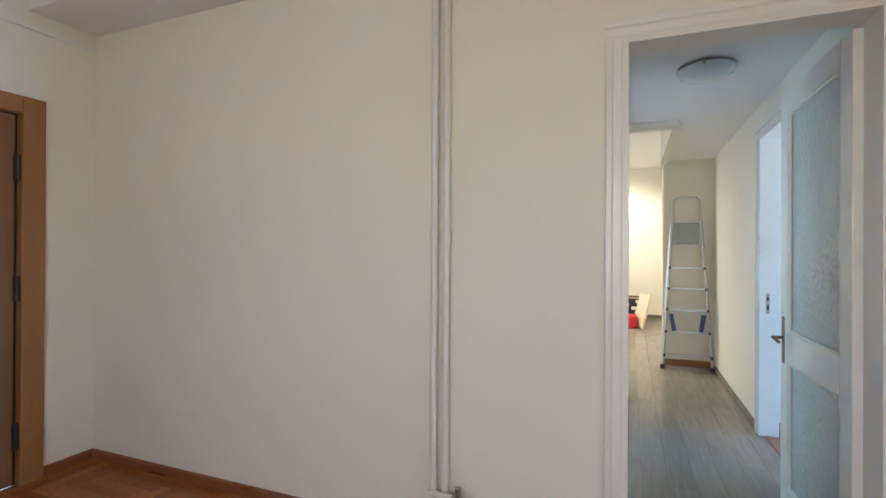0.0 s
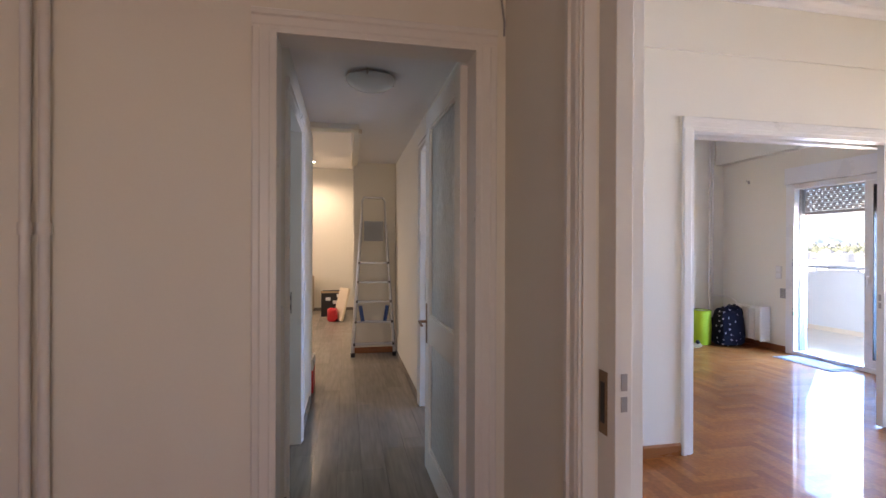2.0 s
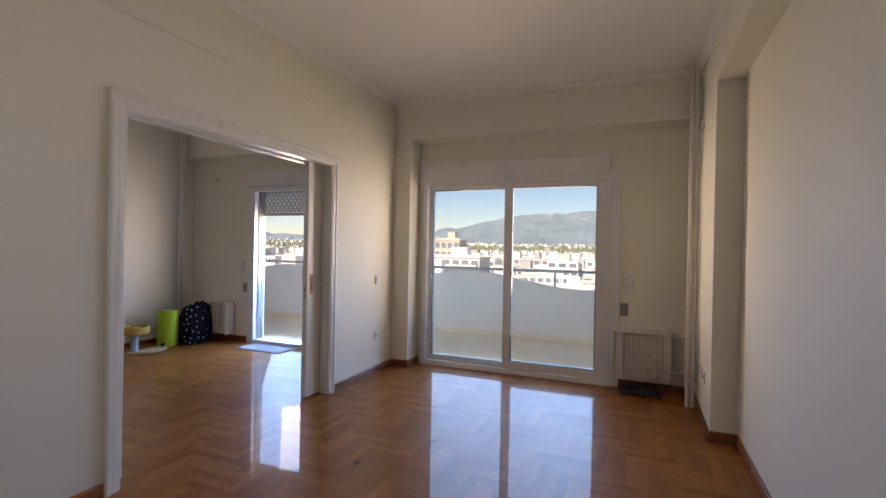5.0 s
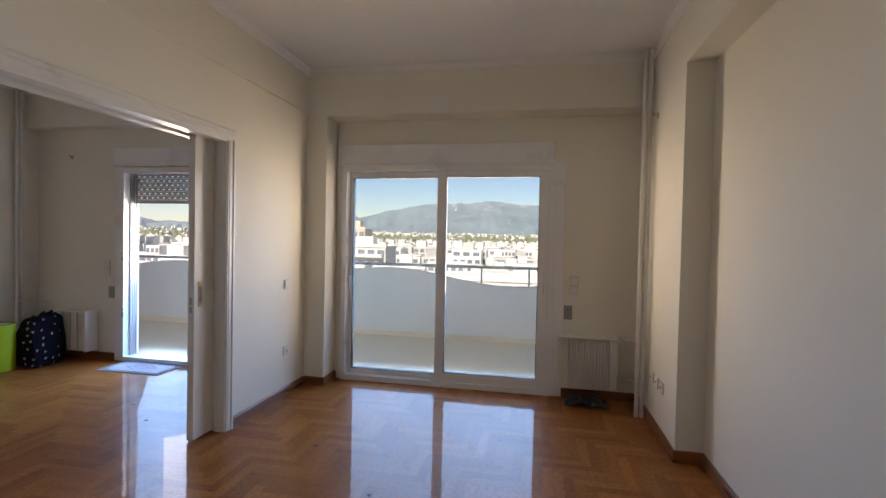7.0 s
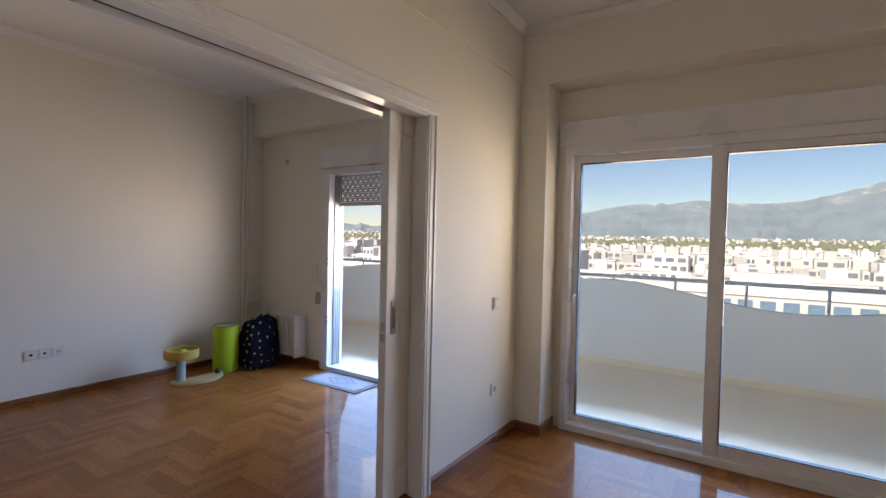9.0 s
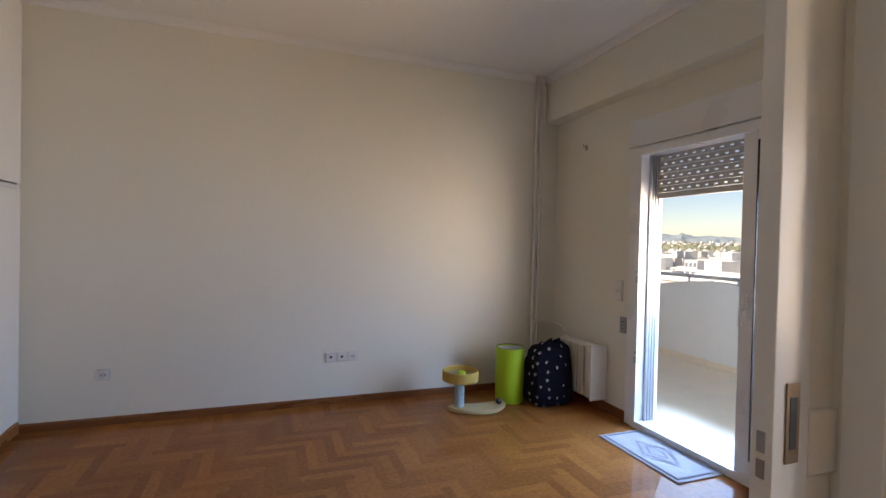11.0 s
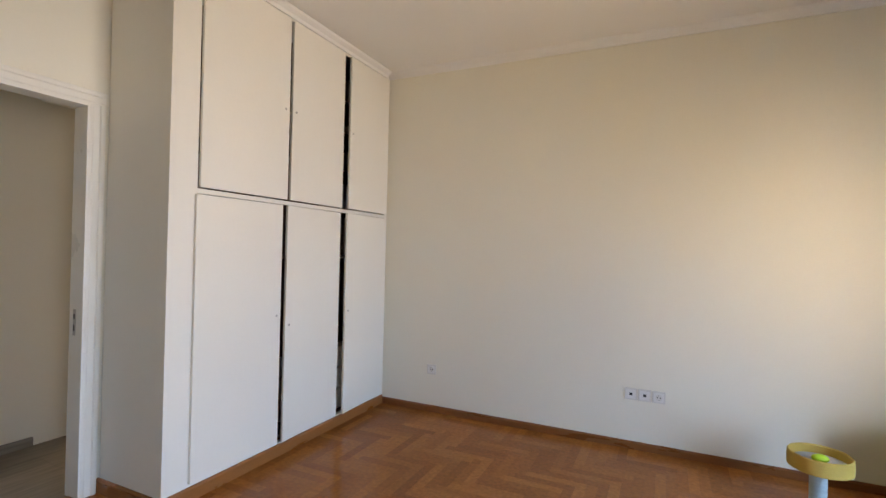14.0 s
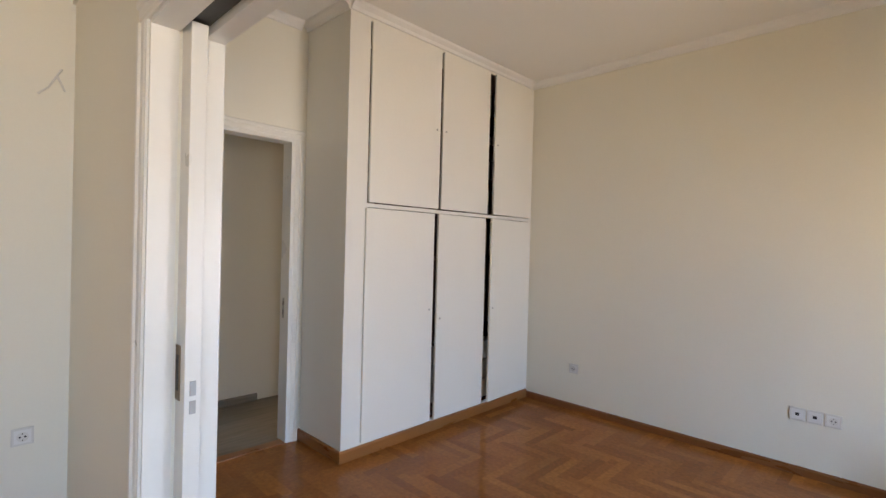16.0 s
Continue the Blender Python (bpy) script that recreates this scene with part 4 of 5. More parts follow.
def closet_door(y0, y1, z0, z1, swing, hinge, lock):
    """One flat door; swing in degrees, hinged at its y0 (0) or y1 (1) edge."""
    y = y1 if hinge else y0
    bm = bmesh.new()
    w = y1 - y0
    lo, hi = (-w, 0) if hinge else (0, w)
    box(bm, (0, lo, z0), (0.018, hi, z1), 0.002)
    me = mesh_of("door", bm, CLOSET)
    d = new("door", me)
    d.parent = closet
    d.location = (CF + 0.0015, y, 0)
    d.rotation_euler = (0, 0, radians(swing if hinge else -swing))
    e = -w + 0.035 if hinge else w - 0.035
    bm = bmesh.new()
    rod(bm, (0.016, e, lock), (0.0215, e, lock), 0.007, seg=10)
    part("lock", bm, STEEL, d, "small round cam lock", smooth=True)
    return d


closet_door(4.93, 5.545, 0.095, 1.628, 0.6, 0, 0.92)
closet_door(5.572, 6.15, 0.095, 1.628, 2.2, 1, 0.85)
closet_door(6.19, 6.79, 0.095, 1.628, 3.2, 1, 0.88)
closet_door(4.95, 5.585, 1.667, 2.838, 0.4, 0, 2.25)
closet_door(5.605, 6.165, 1.667, 2.838, 1.0, 1, 2.25)
closet_door(6.215, 6.79, 1.667, 2.838, 2.4, 1, 2.25)


# ---- sockets and switches ----
def plate(name, label, category, m, kind, group=""):
    """A wall plate 82 mm square in its own plane x-z, looking along -y."""
    th = thing(name, label, category, group)
    if kind == "grey":
        part("frame", slab((-0.036, -0.012, -0.062), (0.036, 0, 0.062), 0.004), GREYP, th)
        for z in (-0.028, 0.028):
            well = lathe(bmesh.new(), [(0.021, 0.0), (0.021, 0.003), (0.016, 0.003), (0.015, 0.0)], seg=20)
            part("well", absorb(bmesh.new(), well, pose(0, -0.012, z, 90, 0, 0)), STEEL, th)
            part("contact", slab((-0.008, -0.0165, z - 0.004), (0.008, -0.0145, z + 0.004)), BLACK, th, "dark contact holes")
        th.matrix_world = m
        return th
    part("frame", slab((-0.041, -0.011, -0.041), (0.041, 0, 0.041), 0.004), PLATE, th)
    part("insert", slab((-0.031, -0.0125, -0.031), (0.031, -0.010, 0.031), 0.002), PLASTIC, th)
    if kind == "socket":
        bm = bmesh.new()
        lathe(bm, [(0.022, 0.0), (0.022, 0.002), (0.019, 0.002), (0.018, -0.001)], seg=20)
        part("well", absorb(bmesh.new(), bm, pose(0, -0.0135, 0, 90, 0, 0)), PLATE, th)
        bm = bmesh.new()
        for dx in (-0.0095, 0.0095):
            rod(bm, (dx, -0.012, 0), (dx, -0.0150, 0), 0.0045, seg=10)
        box(bm, (-0.002, -0.0150, 0.012), (0.002, -0.012, 0.017))
        box(bm, (-0.002, -0.0150, -0.017), (0.002, -0.012, -0.012))
        part("contact", bm, BLACK, th, "dark contact holes")
    elif kind == "aerial":
        bm = bmesh.new()
        box(bm, (-0.010, -0.0145, -0.008), (0.010, -0.0115, 0.010))
        part("jack", bm, BLACK, th, "dark jack opening")
    else:
        part("rocker", slab((-0.03, -0.017, -0.03), (0.03, -0.0115, 0.03), 0.003), PLASTIC, th)
    th.matrix_world = m
    return th


for x, kind in ((4.247, "aerial"), (4.336, "aerial"), (4.426, "socket")):
    plate("wall_socket", "white wall socket over the baseboard, one of three", "socket", pose(x, NY, 0.385), kind, "three sockets")
plate("wall_socket", "single white power socket over the baseboard", "socket", pose(2.678, NY, 0.357), "socket")
plate("light_switch", "white light switch beside the sliding doors", "switch", pose(5.77, DY0, 0.968), "switch")
plate("wall_socket", "white power socket low on the wall", "socket", pose(5.77, DY0, 0.389), "socket")
for x in (5.829, 5.69, 5.551):
    plate("wall_socket", "white wall socket on the projecting wall", "socket", pose(x, 0.45, 0.372, 0, 0, 180), "aerial", "sockets on the pier")
for y, z, kind, lab in ((1.01, 0.955, "switch", "white light switch, the lower of two"), (1.01, 1.04, "switch", "white light switch, the upper of two"), (1.055, 0.755, "grey", "grey metal socket box on the wall"), (5.915, 0.955, "switch", "white light switch, the lower of two"), (5.915, 1.04, "switch", "white light switch, the upper of two"), (5.855, 0.735, "grey", "grey metal socket box on the wall")):
    plate("light_switch" if kind == "switch" else "wall_socket", lab, "switch" if kind == "switch" else "socket", pose(EX, y, z, 0, 0, -90), kind)
plate("wall_socket", "white power socket on the living room wall", "socket", pose(1.775, 3.30, 0.45, 0, 0, 90), "socket")
plate("light_switch", "white light switch beside the side room's door", "switch", pose(0.67, 3.12, 0.98, 0, 0, 90), "switch")
plate("light_switch", "white light switch at the corridor's end", "switch", pose(0.67, 4.32, 1.02, 0, 0, 90), "switch")


def strike(at, rz):
    th = thing("strike_plate", "small metal strike plate in a door jamb", "strike plate")
    part("plate", slab((-0.011, -0.003, -0.07), (0.011, 0, 0.07), 0.001), STEEL, th)
    for z0, z1 in ((0.018, 0.045), (-0.045, -0.012)):
        part("hole", slab((-0.006, -0.0045, z0), (0.006, -0.003, z1)), BLACK, th)
    th.matrix_world = pose(*at, 0, 0, rz)


strike((1.61, 4.678, 0.93), 0)
strike((0.61, 4.088, 0.93), 0)


def wall_hook(at, rz):
    th = thing("wall_hook", "small metal hook in the wall", "hook")
    part("base", slab((-0.014, -0.008, -0.022), (0.014, 0, 0.022), 0.003), STEEL, th)
    bm = bmesh.new()
    tube(bm, [(0, -0.006, 0.01), (0, -0.035, 0.005), (0, -0.04, 0.028)], 0.004, seg=8)
    part("prong", bm, STEEL, th)
    th.matrix_world = pose(*at, 0, 0, rz)


wall_hook((EX, 6.38, 2.20), -90)
wall_hook((5.90, 0.45, 2.37), 180)


def cable(name, label, pts, material=None):
    th = thing(name, label, "cable")
    part("wire", tube(bmesh.new(), pts, 0.0045, seg=8), material or PLATE, th, smooth=True)


cable("loose_cable", "white cable ends hanging from the wall", [(1.775, 3.42, 2.20), (1.79, 3.40, 2.16), (1.795, 3.37, 2.10), (1.79, 3.33, 2.06)])
cable("loose_cable", "white cable ends hanging from the wall", [(1.79, 3.40, 2.16), (1.80, 3.43, 2.09)])
# this cable's grey puts the shade it hangs in into its colour
cable("loose_cable", "thin cable hanging from the hall ceiling", [(1.55, 2.69, 2.60), (1.565, 2.682, 2.40), (1.575, 2.682, 2.30), (1.59, 2.685, 2.20), (1.59, 2.69, 2.15)], GREYP)


# ---- corridor and kitchen things ----
lamp = thing("ceiling_light", "round opal glass ceiling light with clips", "ceiling light")
part("base", lathe(bmesh.new(), [(0.11, 0), (0.11, -0.012), (0.09, -0.02)], (1.11, 3.78, HC)), STEEL, lamp, smooth=True)
part("shade", lathe(bmesh.new(), [(0.148, -0.014), (0.150, -0.022), (0.135, -0.045), (0.105, -0.066), (0.06, -0.08), (0.02, -0.085)], (1.11, 3.78, HC), 40), LAMPG, lamp, smooth=True)
for k in range(3):
    a = radians(20 + 120 * k)
    bm = bmesh.new()
    c, s = math.cos(a), math.sin(a)
    rod(bm, (1.11 + 0.146 * c, 3.78 + 0.146 * s, HC - 0.002), (1.11 + 0.152 * c, 3.78 + 0.152 * s, HC - 0.034), 0.006)
    part("clip", bm, STEEL, lamp)

# stepladder, folded, leaning on the end wall
lad = thing("stepladder", "folded grey aluminium stepladder leaning on the wall", "stepladder")
yb, yt = 6.56, 6.715


def lad_y(z):
    return yb + (yt - yb) * z / 1.9


for sgn in (-1, 1):
    bm = bmesh.new()
    a, b = (1.295 + sgn * 0.245, yb, 0.03), (1.295 + sgn * 0.145, lad_y(1.6), 1.6)
    rod(bm, a, b, 0.017)
    part("stile", bm, ALU, lad, smooth=True)
    bm = bmesh.new()
    rod(bm, (1.295 + sgn * 0.26, yb + 0.06, 0.03), (1.295 + sgn * 0.155, lad_y(1.5) + 0.03, 1.5), 0.013)
    part("rear_leg", bm, ALU, lad, smooth=True)
    part("rubber_foot", slab((1.295 + sgn * 0.245 - 0.025, yb - 0.03, 0), (1.295 + sgn * 0.245 + 0.025, yb + 0.03, 0.05), 0.008), BLACK, lad, "black rubber foot")
    st = bmesh.new()
    rod(st, (1.295 + sgn * 0.16, lad_y(0.6) - 0.03, 0.60), (1.295 + sgn * 0.13, lad_y(0.42) - 0.05, 0.42), 0.022)
    part("strap", st, BLUE, lad, "blue webbing strap")
bm = bmesh.new()
tube(bm, [(1.295 - 0.145, lad_y(1.58), 1.58), (1.295 - 0.135, lad_y(1.86), 1.86), (1.295 - 0.11, lad_y(1.9), 1.90), (1.295 + 0.11, lad_y(1.9), 1.90), (1.295 + 0.135, lad_y(1.86), 1.86), (1.295 + 0.145, lad_y(1.58), 1.58)], 0.012)
part("guard_rail", bm, ALU, lad, smooth=True)
for z in (0.16, 0.42, 0.66, 0.89, 1.12):
    hw = 0.245 - 0.1 * z / 1.6 - 0.005
    y = lad_y(z)
    step = part("step", slab((1.295 - hw, y - 0.05, z - 0.022), (1.295 + hw, y + 0.03, z), 0.004), ALU, lad)
    for sgn in (-1, 1):
        part("cap", slab((1.295 + sgn * hw - 0.012, y - 0.053, z - 0.024), (1.295 + sgn * hw + 0.012, y + 0.032, z + 0.003), 0.003), BLACK, step, "black plastic end cap")
part("platform", slab((1.295 - 0.115, lad_y(1.5) - 0.045, 1.37), (1.295 + 0.115, lad_y(1.5) - 0.012, 1.61), 0.008), LADGREY, lad, "folded grey platform")

red = thing("red_box", "red and white box standing on the floor", "box")
part("carton", slab((0.48, 5.20, 0), (0.685, 5.48, 0.20), 0.006), RED, red)
part("lid_flap", slab((0.478, 5.197, 0.20), (0.687, 5.483, 0.30), 0.006), mat("carton_white", (0.6, 0.58, 0.55), 0.6), red)

crate = thing("black_crate", "black open crate with odds and ends in it", "crate")
bm = bmesh.new()
for lo, hi in (((0.42, 10.0, 0), (0.86, 10.02, 0.46)), ((0.42, 10.38, 0), (0.86, 10.4, 0.46)), ((0.42, 10.02, 0), (0.44, 10.38, 0.46)), ((0.84, 10.02, 0), (0.86, 10.38, 0.46)), ((0.44, 10.02, 0), (0.84, 10.38, 0.02))):
    box(bm, lo, hi, 0.006)
part("shell", bm, BLACK, crate)
part("rim", slab((0.41, 9.99, 0.44), (0.87, 10.0, 0.475), 0.003), CABWOOD, crate, "pale rim")
for x, z in ((0.50, 0.30), (0.63, 0.24), (0.70, 0.36)):
    part("white_mark", slab((x, 9.992, z), (x + 0.09, 9.999, z + 0.06), 0.002), PLASTIC, crate)
crate.location.x = 0.10
bag2 = thing("red_bag", "red plastic bag on the kitchen floor", "bag")
bm = bmesh.new()
bmesh.ops.create_icosphere(bm, subdivisions=3, radius=1)
for v in bm.verts:
    p = Vector([math.copysign(abs(c) ** 0.5, c) for c in v.co])
    f = 1 + 0.25 * noise.noise(v.co * 2.4)
    v.co = Vector((0.74 + 0.085 * p.x * f, 9.42 + 0.10 * p.y * f, max(0.0, 0.11 + 0.12 * p.z * f)))
part("bag_body", bm, RED, bag2, smooth=True)
panel = thing("leaning_board", "cream board leaning on the crate in the kitchen", "board")
tmp = slab((-0.02, -0.16, 0), (0.02, 0.16, 0.58), 0.004)
part("board_panel", absorb(bmesh.new(), tmp, pose(0.83, 9.45, 0.008, 0, 15, 28)), BOARD, panel)
cab = thing("kitchen_cabinet", "pale wooden low cabinet by the kitchen wall", "cabinet")
part("carcass", slab((-0.55, 10.2, 0.06), (0.02, 10.88, 0.72), 0.004), CABWOOD, cab)
part("plinth", slab((-0.53, 10.25, 0), (0.0, 10.88, 0.06)), CABWOOD, cab)
part("door", slab((-0.54, 10.182, 0.07), (0.01, 10.2, 0.71), 0.003), CABWOOD, cab)
cab.location.x = 0.32
SPOTG = emit_mat("spot_glow", (1.0, 0.82, 0.55), 12)
for x, y in ((0.36, 10.2), (-1.2, 8.5), (-0.4, 7.2)):
    sp = thing("downlight", "small lit recessed ceiling spot", "downlight", "kitchen spots")
    part("ring", lathe(bmesh.new(), [(0.045, 0), (0.045, -0.004), (0.032, -0.004)], (x, y, H)), STEEL, sp, smooth=True)
    part("bulb", lathe(bmesh.new(), [(0.030, -0.0045), (0.028, -0.008)], (x, y, H)), SPOTG, sp)
    d = bpy.data.lights.new("spot_lamp", "SPOT")
    d.energy, d.color, d.spot_size, d.spot_blend, d.shadow_soft_size = 34, (1.0, 0.77, 0.50), radians(150), 0.9, 0.03
    o = new("spot_lamp", d)
    o.matrix_world = look((x, y, H - 0.03), (x, y, 0))
    o.parent = None


# ---- things in the second room ----
binb = thing("laundry_bin", "lime green cylindrical fabric bin, open on top", "bin")
bm = bmesh.new()
lathe(bm, [(0.114, 0.0), (0.120, 0.01), (0.123, 0.2), (0.121, 0.44), (0.123, 0.452), (0.118, 0.452), (0.114, 0.44), (0.114, 0.02)], (5.72, 6.50, 0), 40)
part("shell", bm, GREENP, binb, smooth=True)
ringb = bmesh.new()
lathe(ringb, [(0.121, 0.446), (0.126, 0.448), (0.126, 0.458), (0.121, 0.460), (0.116, 0.458), (0.116, 0.448)], (5.72, 6.50, 0), 40, False)
part("rim", ringb, GREENP, binb, smooth=True)
lin = bmesh.new()
lathe(lin, [(0.1135, 0.03), (0.1135, 0.449)], (5.72, 6.50, 0), 40, False)
part("lining", lin, PLASTIC, binb, "pale fabric lining", smooth=True)
wire = bmesh.new()
lathe(wire, [(0.119, 0.458), (0.122, 0.460), (0.119, 0.464), (0.116, 0.460), (0.119, 0.458)], (5.72, 6.50, 0), 40, False)
part("rim_wire", wire, BLACK, binb, "thin dark rim wire", smooth=True)

bag = thing("shopping_bag", "navy fabric bag with white paw prints standing on the floor", "bag")
bm = bmesh.new()
bmesh.ops.create_icosphere(bm, subdivisions=4, radius=1)
BC, BR = Vector((5.99, 6.34, 0.255)), Vector((0.20, 0.14, 0.255))


def bag_shape(n):
    """A slumped fabric tote: boxy, leaning on its neighbour, folded and uneven towards the top."""
    p = Vector([math.copysign(abs(c) ** 0.42, c) for c in n])
    up = (p.z + 1) / 2
    f = 1 + 0.07 * noise.noise(n * 2.2 + Vector((3, 1, 7))) + 0.05 * noise.noise(n * 5.0) + 0.05 * noise.noise(Vector((n.x * 9, n.y * 9, n.z * 3)))
    narrow = (1 - 0.24 * up if p.x < 0 else 1 - 0.04 * up) - 0.05 * max(0, -p.z - 0.8)
    q = Vector((BC.x + BR.x * p.x * f * narrow, BC.y + BR.y * p.y * f * (1 - 0.3 * up), BC.z + BR.z * p.z))
    q.z += 0.05 * max(0, p.z - 0.3) * (0.6 * p.x + 0.7 * math.sin(8 * p.x + 4 * p.y))
    q.z = max(q.z, 0.002)
    return q


for v in bm.verts:
    v.co = bag_shape(v.co.normalized())
part("bag_body", bm, NAVY, bag, smooth=True)
rnd = random.Random(3)
prints = bmesh.new()
spots = []
for k in range(2500):
    d = Vector((rnd.uniform(-1, 1), -rnd.uniform(0.0, 1), rnd.uniform(-0.95, 0.95))).normalized()
    if all((bag_shape(d) - bag_shape(q)).length > 0.062 for q in spots):
        spots.append(d)
for d in spots:
    p = bag_shape(d)
    out = (p - BC)
    out.z *= 0.4
    out.normalize()
    q = out.to_track_quat("Z", "Y").to_matrix().to_4x4()
    for dx, dy, r in ((0, -0.003, 0.0075), (-0.010, 0.006, 0.0035), (-0.0035, 0.011, 0.0037), (0.0045, 0.011, 0.0037), (0.011, 0.006, 0.0035)):
        tmp = bmesh.new()
        bmesh.ops.create_circle(tmp, cap_ends=True, segments=8, radius=r)
        absorb(prints, tmp, Matrix.Translation(p + out * 0.004) @ q @ Matrix.Translation((dx, dy, 0)))
tagged(part("paw_prints", prints, DOTS, bag, "white printed paw marks"), kind="stuff")
for dx in (-0.06, 0.07):
    bm = bmesh.new()
    tube(bm, [(6.0 + dx, 6.30, 0.50), (6.0 + dx * 0.8, 6.29, 0.535), (6.05 + dx * 0.6, 6.33, 0.545), (6.08 + dx * 0.5, 6.40, 0.51)], 0.012)
    part("handle", bm, NAVY, bag, "navy fabric handle", smooth=True)

cat = thing("cat_scratcher", "small cat scratching post with a round padded yellow tray", "cat furniture")
outline = []
for k in range(48):
    a = 2 * math.pi * k / 48
    r = 1 + 0.16 * math.cos(2 * a + 0.7) - 0.12 * math.sin(a)
    outline.append((5.375 + 0.235 * math.cos(a) * (1 + 0.08 * math.cos(2 * a)), 6.38 + 0.115 * math.sin(a) * r + 0.03 * math.cos(2 * a)))
bm = bmesh.new()
prism(bm, outline, 2, 0.0, 0.03)
bmesh.ops.bevel(bm, geom=[e for e in bm.edges if abs(e.verts[0].co.z - e.verts[1].co.z) < 1e-5], offset=0.008, segments=2, affect="EDGES")
part("base", bm, TAN, cat, smooth=True)
part("post", lathe(bmesh.new(), [(0.038, 0.03), (0.04, 0.04), (0.04, 0.235), (0.038, 0.24)], (5.215, 6.40, 0)), SISAL, cat, "pale blue sisal-wound post", smooth=True)
bm = bmesh.new()
lathe(bm, [(0.135, 0.24), (0.145, 0.245), (0.147, 0.285), (0.145, 0.318), (0.139, 0.325), (0.132, 0.318), (0.129, 0.272), (0.02, 0.266)], (5.22, 6.40, 0), 40)
part("tray", bm, YELLOW, cat, "yellow plush ring tray", smooth=True)
bm = bmesh.new()
lathe(bm, [(0.127, 0.268), (0.125, 0.280), (0.02, 0.284)], (5.22, 6.40, 0), 32)
part("cushion", bm, mat("grey_plush", (0.45, 0.43, 0.40), 0.95, var=0.15, fine=150, bump=0.4), cat, "grey plush lining", smooth=True)
toy = thing("cat_toy", "lime green toy mouse lying in the tray", "toy")
bm = bmesh.new()
bmesh.ops.create_uvsphere(bm, u_segments=16, v_segments=10, radius=1)
for v in bm.verts:
    v.co = Vector((5.215 + 0.04 * v.co.x, 6.37 + 0.028 * v.co.y * (1 - 0.3 * v.co.x), 0.305 + 0.022 * v.co.z))
part("toy_body", bm, GREENP, toy, smooth=True)
toy2 = thing("cat_toy", "small dark toy ball on the scratcher's base", "toy")
bm = bmesh.new()
bmesh.ops.create_icosphere(bm, subdivisions=3, radius=0.026)
for v in bm.verts:
    v.co = v.co * (1 + 0.15 * noise.noise(v.co * 60)) + Vector((5.55, 6.36, 0.055))
part("toy_body", bm, BLACK, toy2, smooth=True)

rug = thing("door_mat", "pale grey woven mat with a diamond pattern by the balcony door", "mat")
bm = bmesh.new()
nx, ny = 12, 16
grid = [[bm.verts.new((5.97 + 0.36 * i / nx, 4.93 + 0.70 * j / ny, 0.008 + 0.004 * noise.noise(Vector((i * 0.5, j * 0.5, 0))))) for j in range(ny + 1)] for i in range(nx + 1)]
for i in range(nx):
    for j in range(ny):
        bm.faces.new((grid[i][j], grid[i + 1][j], grid[i + 1][j + 1], grid[i][j + 1]))
ext = bmesh.ops.extrude_face_region(bm, geom=bm.faces[:])
for v in ext["geom"]:
    if isinstance(v, bmesh.types.BMVert):
        v.co.z = 0.001
bmesh.ops.recalc_face_normals(bm, faces=bm.faces[:])
part("weave", bm, RUG, rug, smooth=True)
pat = bmesh.new()
for s0, s1 in ((0.115, 0.095), (0.06, 0.045)):
    cx, cy = 6.15, 5.28
    ro = [(cx, cy - 1.7 * s0), (cx + s0, cy), (cx, cy + 1.7 * s0), (cx - s0, cy)]
    ri = [(cx, cy - 1.7 * s1), (cx + s1, cy), (cx, cy + 1.7 * s1), (cx - s1, cy)]
    for k in range(4):
        vs = [pat.verts.new((p[0], p[1], 0.0145)) for p in (ro[k], ro[(k + 1) % 4], ri[(k + 1) % 4], ri[k])]
        pat.faces.new(vs)
for lo, hi in (((5.99, 4.955), (6.31, 4.97)), ((5.99, 5.59), (6.31, 5.605)), ((5.99, 4.97), (6.005, 5.59)), ((6.295, 4.97), (6.31, 5.59))):
    box(pat, (lo[0], lo[1], 0.012), (hi[0], hi[1], 0.0145))
part("pattern", pat, RUG2, rug, "darker woven diamond pattern")

rag = thing("floor_cloth", "crumpled dark grey cloth on the floor under the radiator", "cloth")
bm = bmesh.new()
bmesh.ops.create_grid(bm, x_segments=40, y_segments=30, size=1)
for v in bm.verts:
    n1 = noise.noise(Vector((v.co.x * 2.2, v.co.y * 2.2, 1.3)))
    n2 = noise.noise(Vector((v.co.x * 5, v.co.y * 5, 4.1)))
    edge = 1 + 0.25 * noise.noise(Vector((math.atan2(v.co.y, v.co.x) * 1.5, 0, 9)))
    fall = max(0.0, 1 - (v.co.x ** 2 + v.co.y ** 2) * 0.45)
    v.co = Vector((6.20 + 0.12 * v.co.x * edge, 0.90 + 0.17 * v.co.y * edge, 0.004 + max(0, (0.045 + 0.06 * n1 + 0.03 * n2) * fall)))
ext = bmesh.ops.extrude_face_region(bm, geom=bm.faces[:])
for v in ext["geom"]:
    if isinstance(v, bmesh.types.BMVert):
        v.co.z -= 0.003
bmesh.ops.recalc_face_normals(bm, faces=bm.faces[:])
part("fabric", bm, CLOTH, rag, smooth=True)

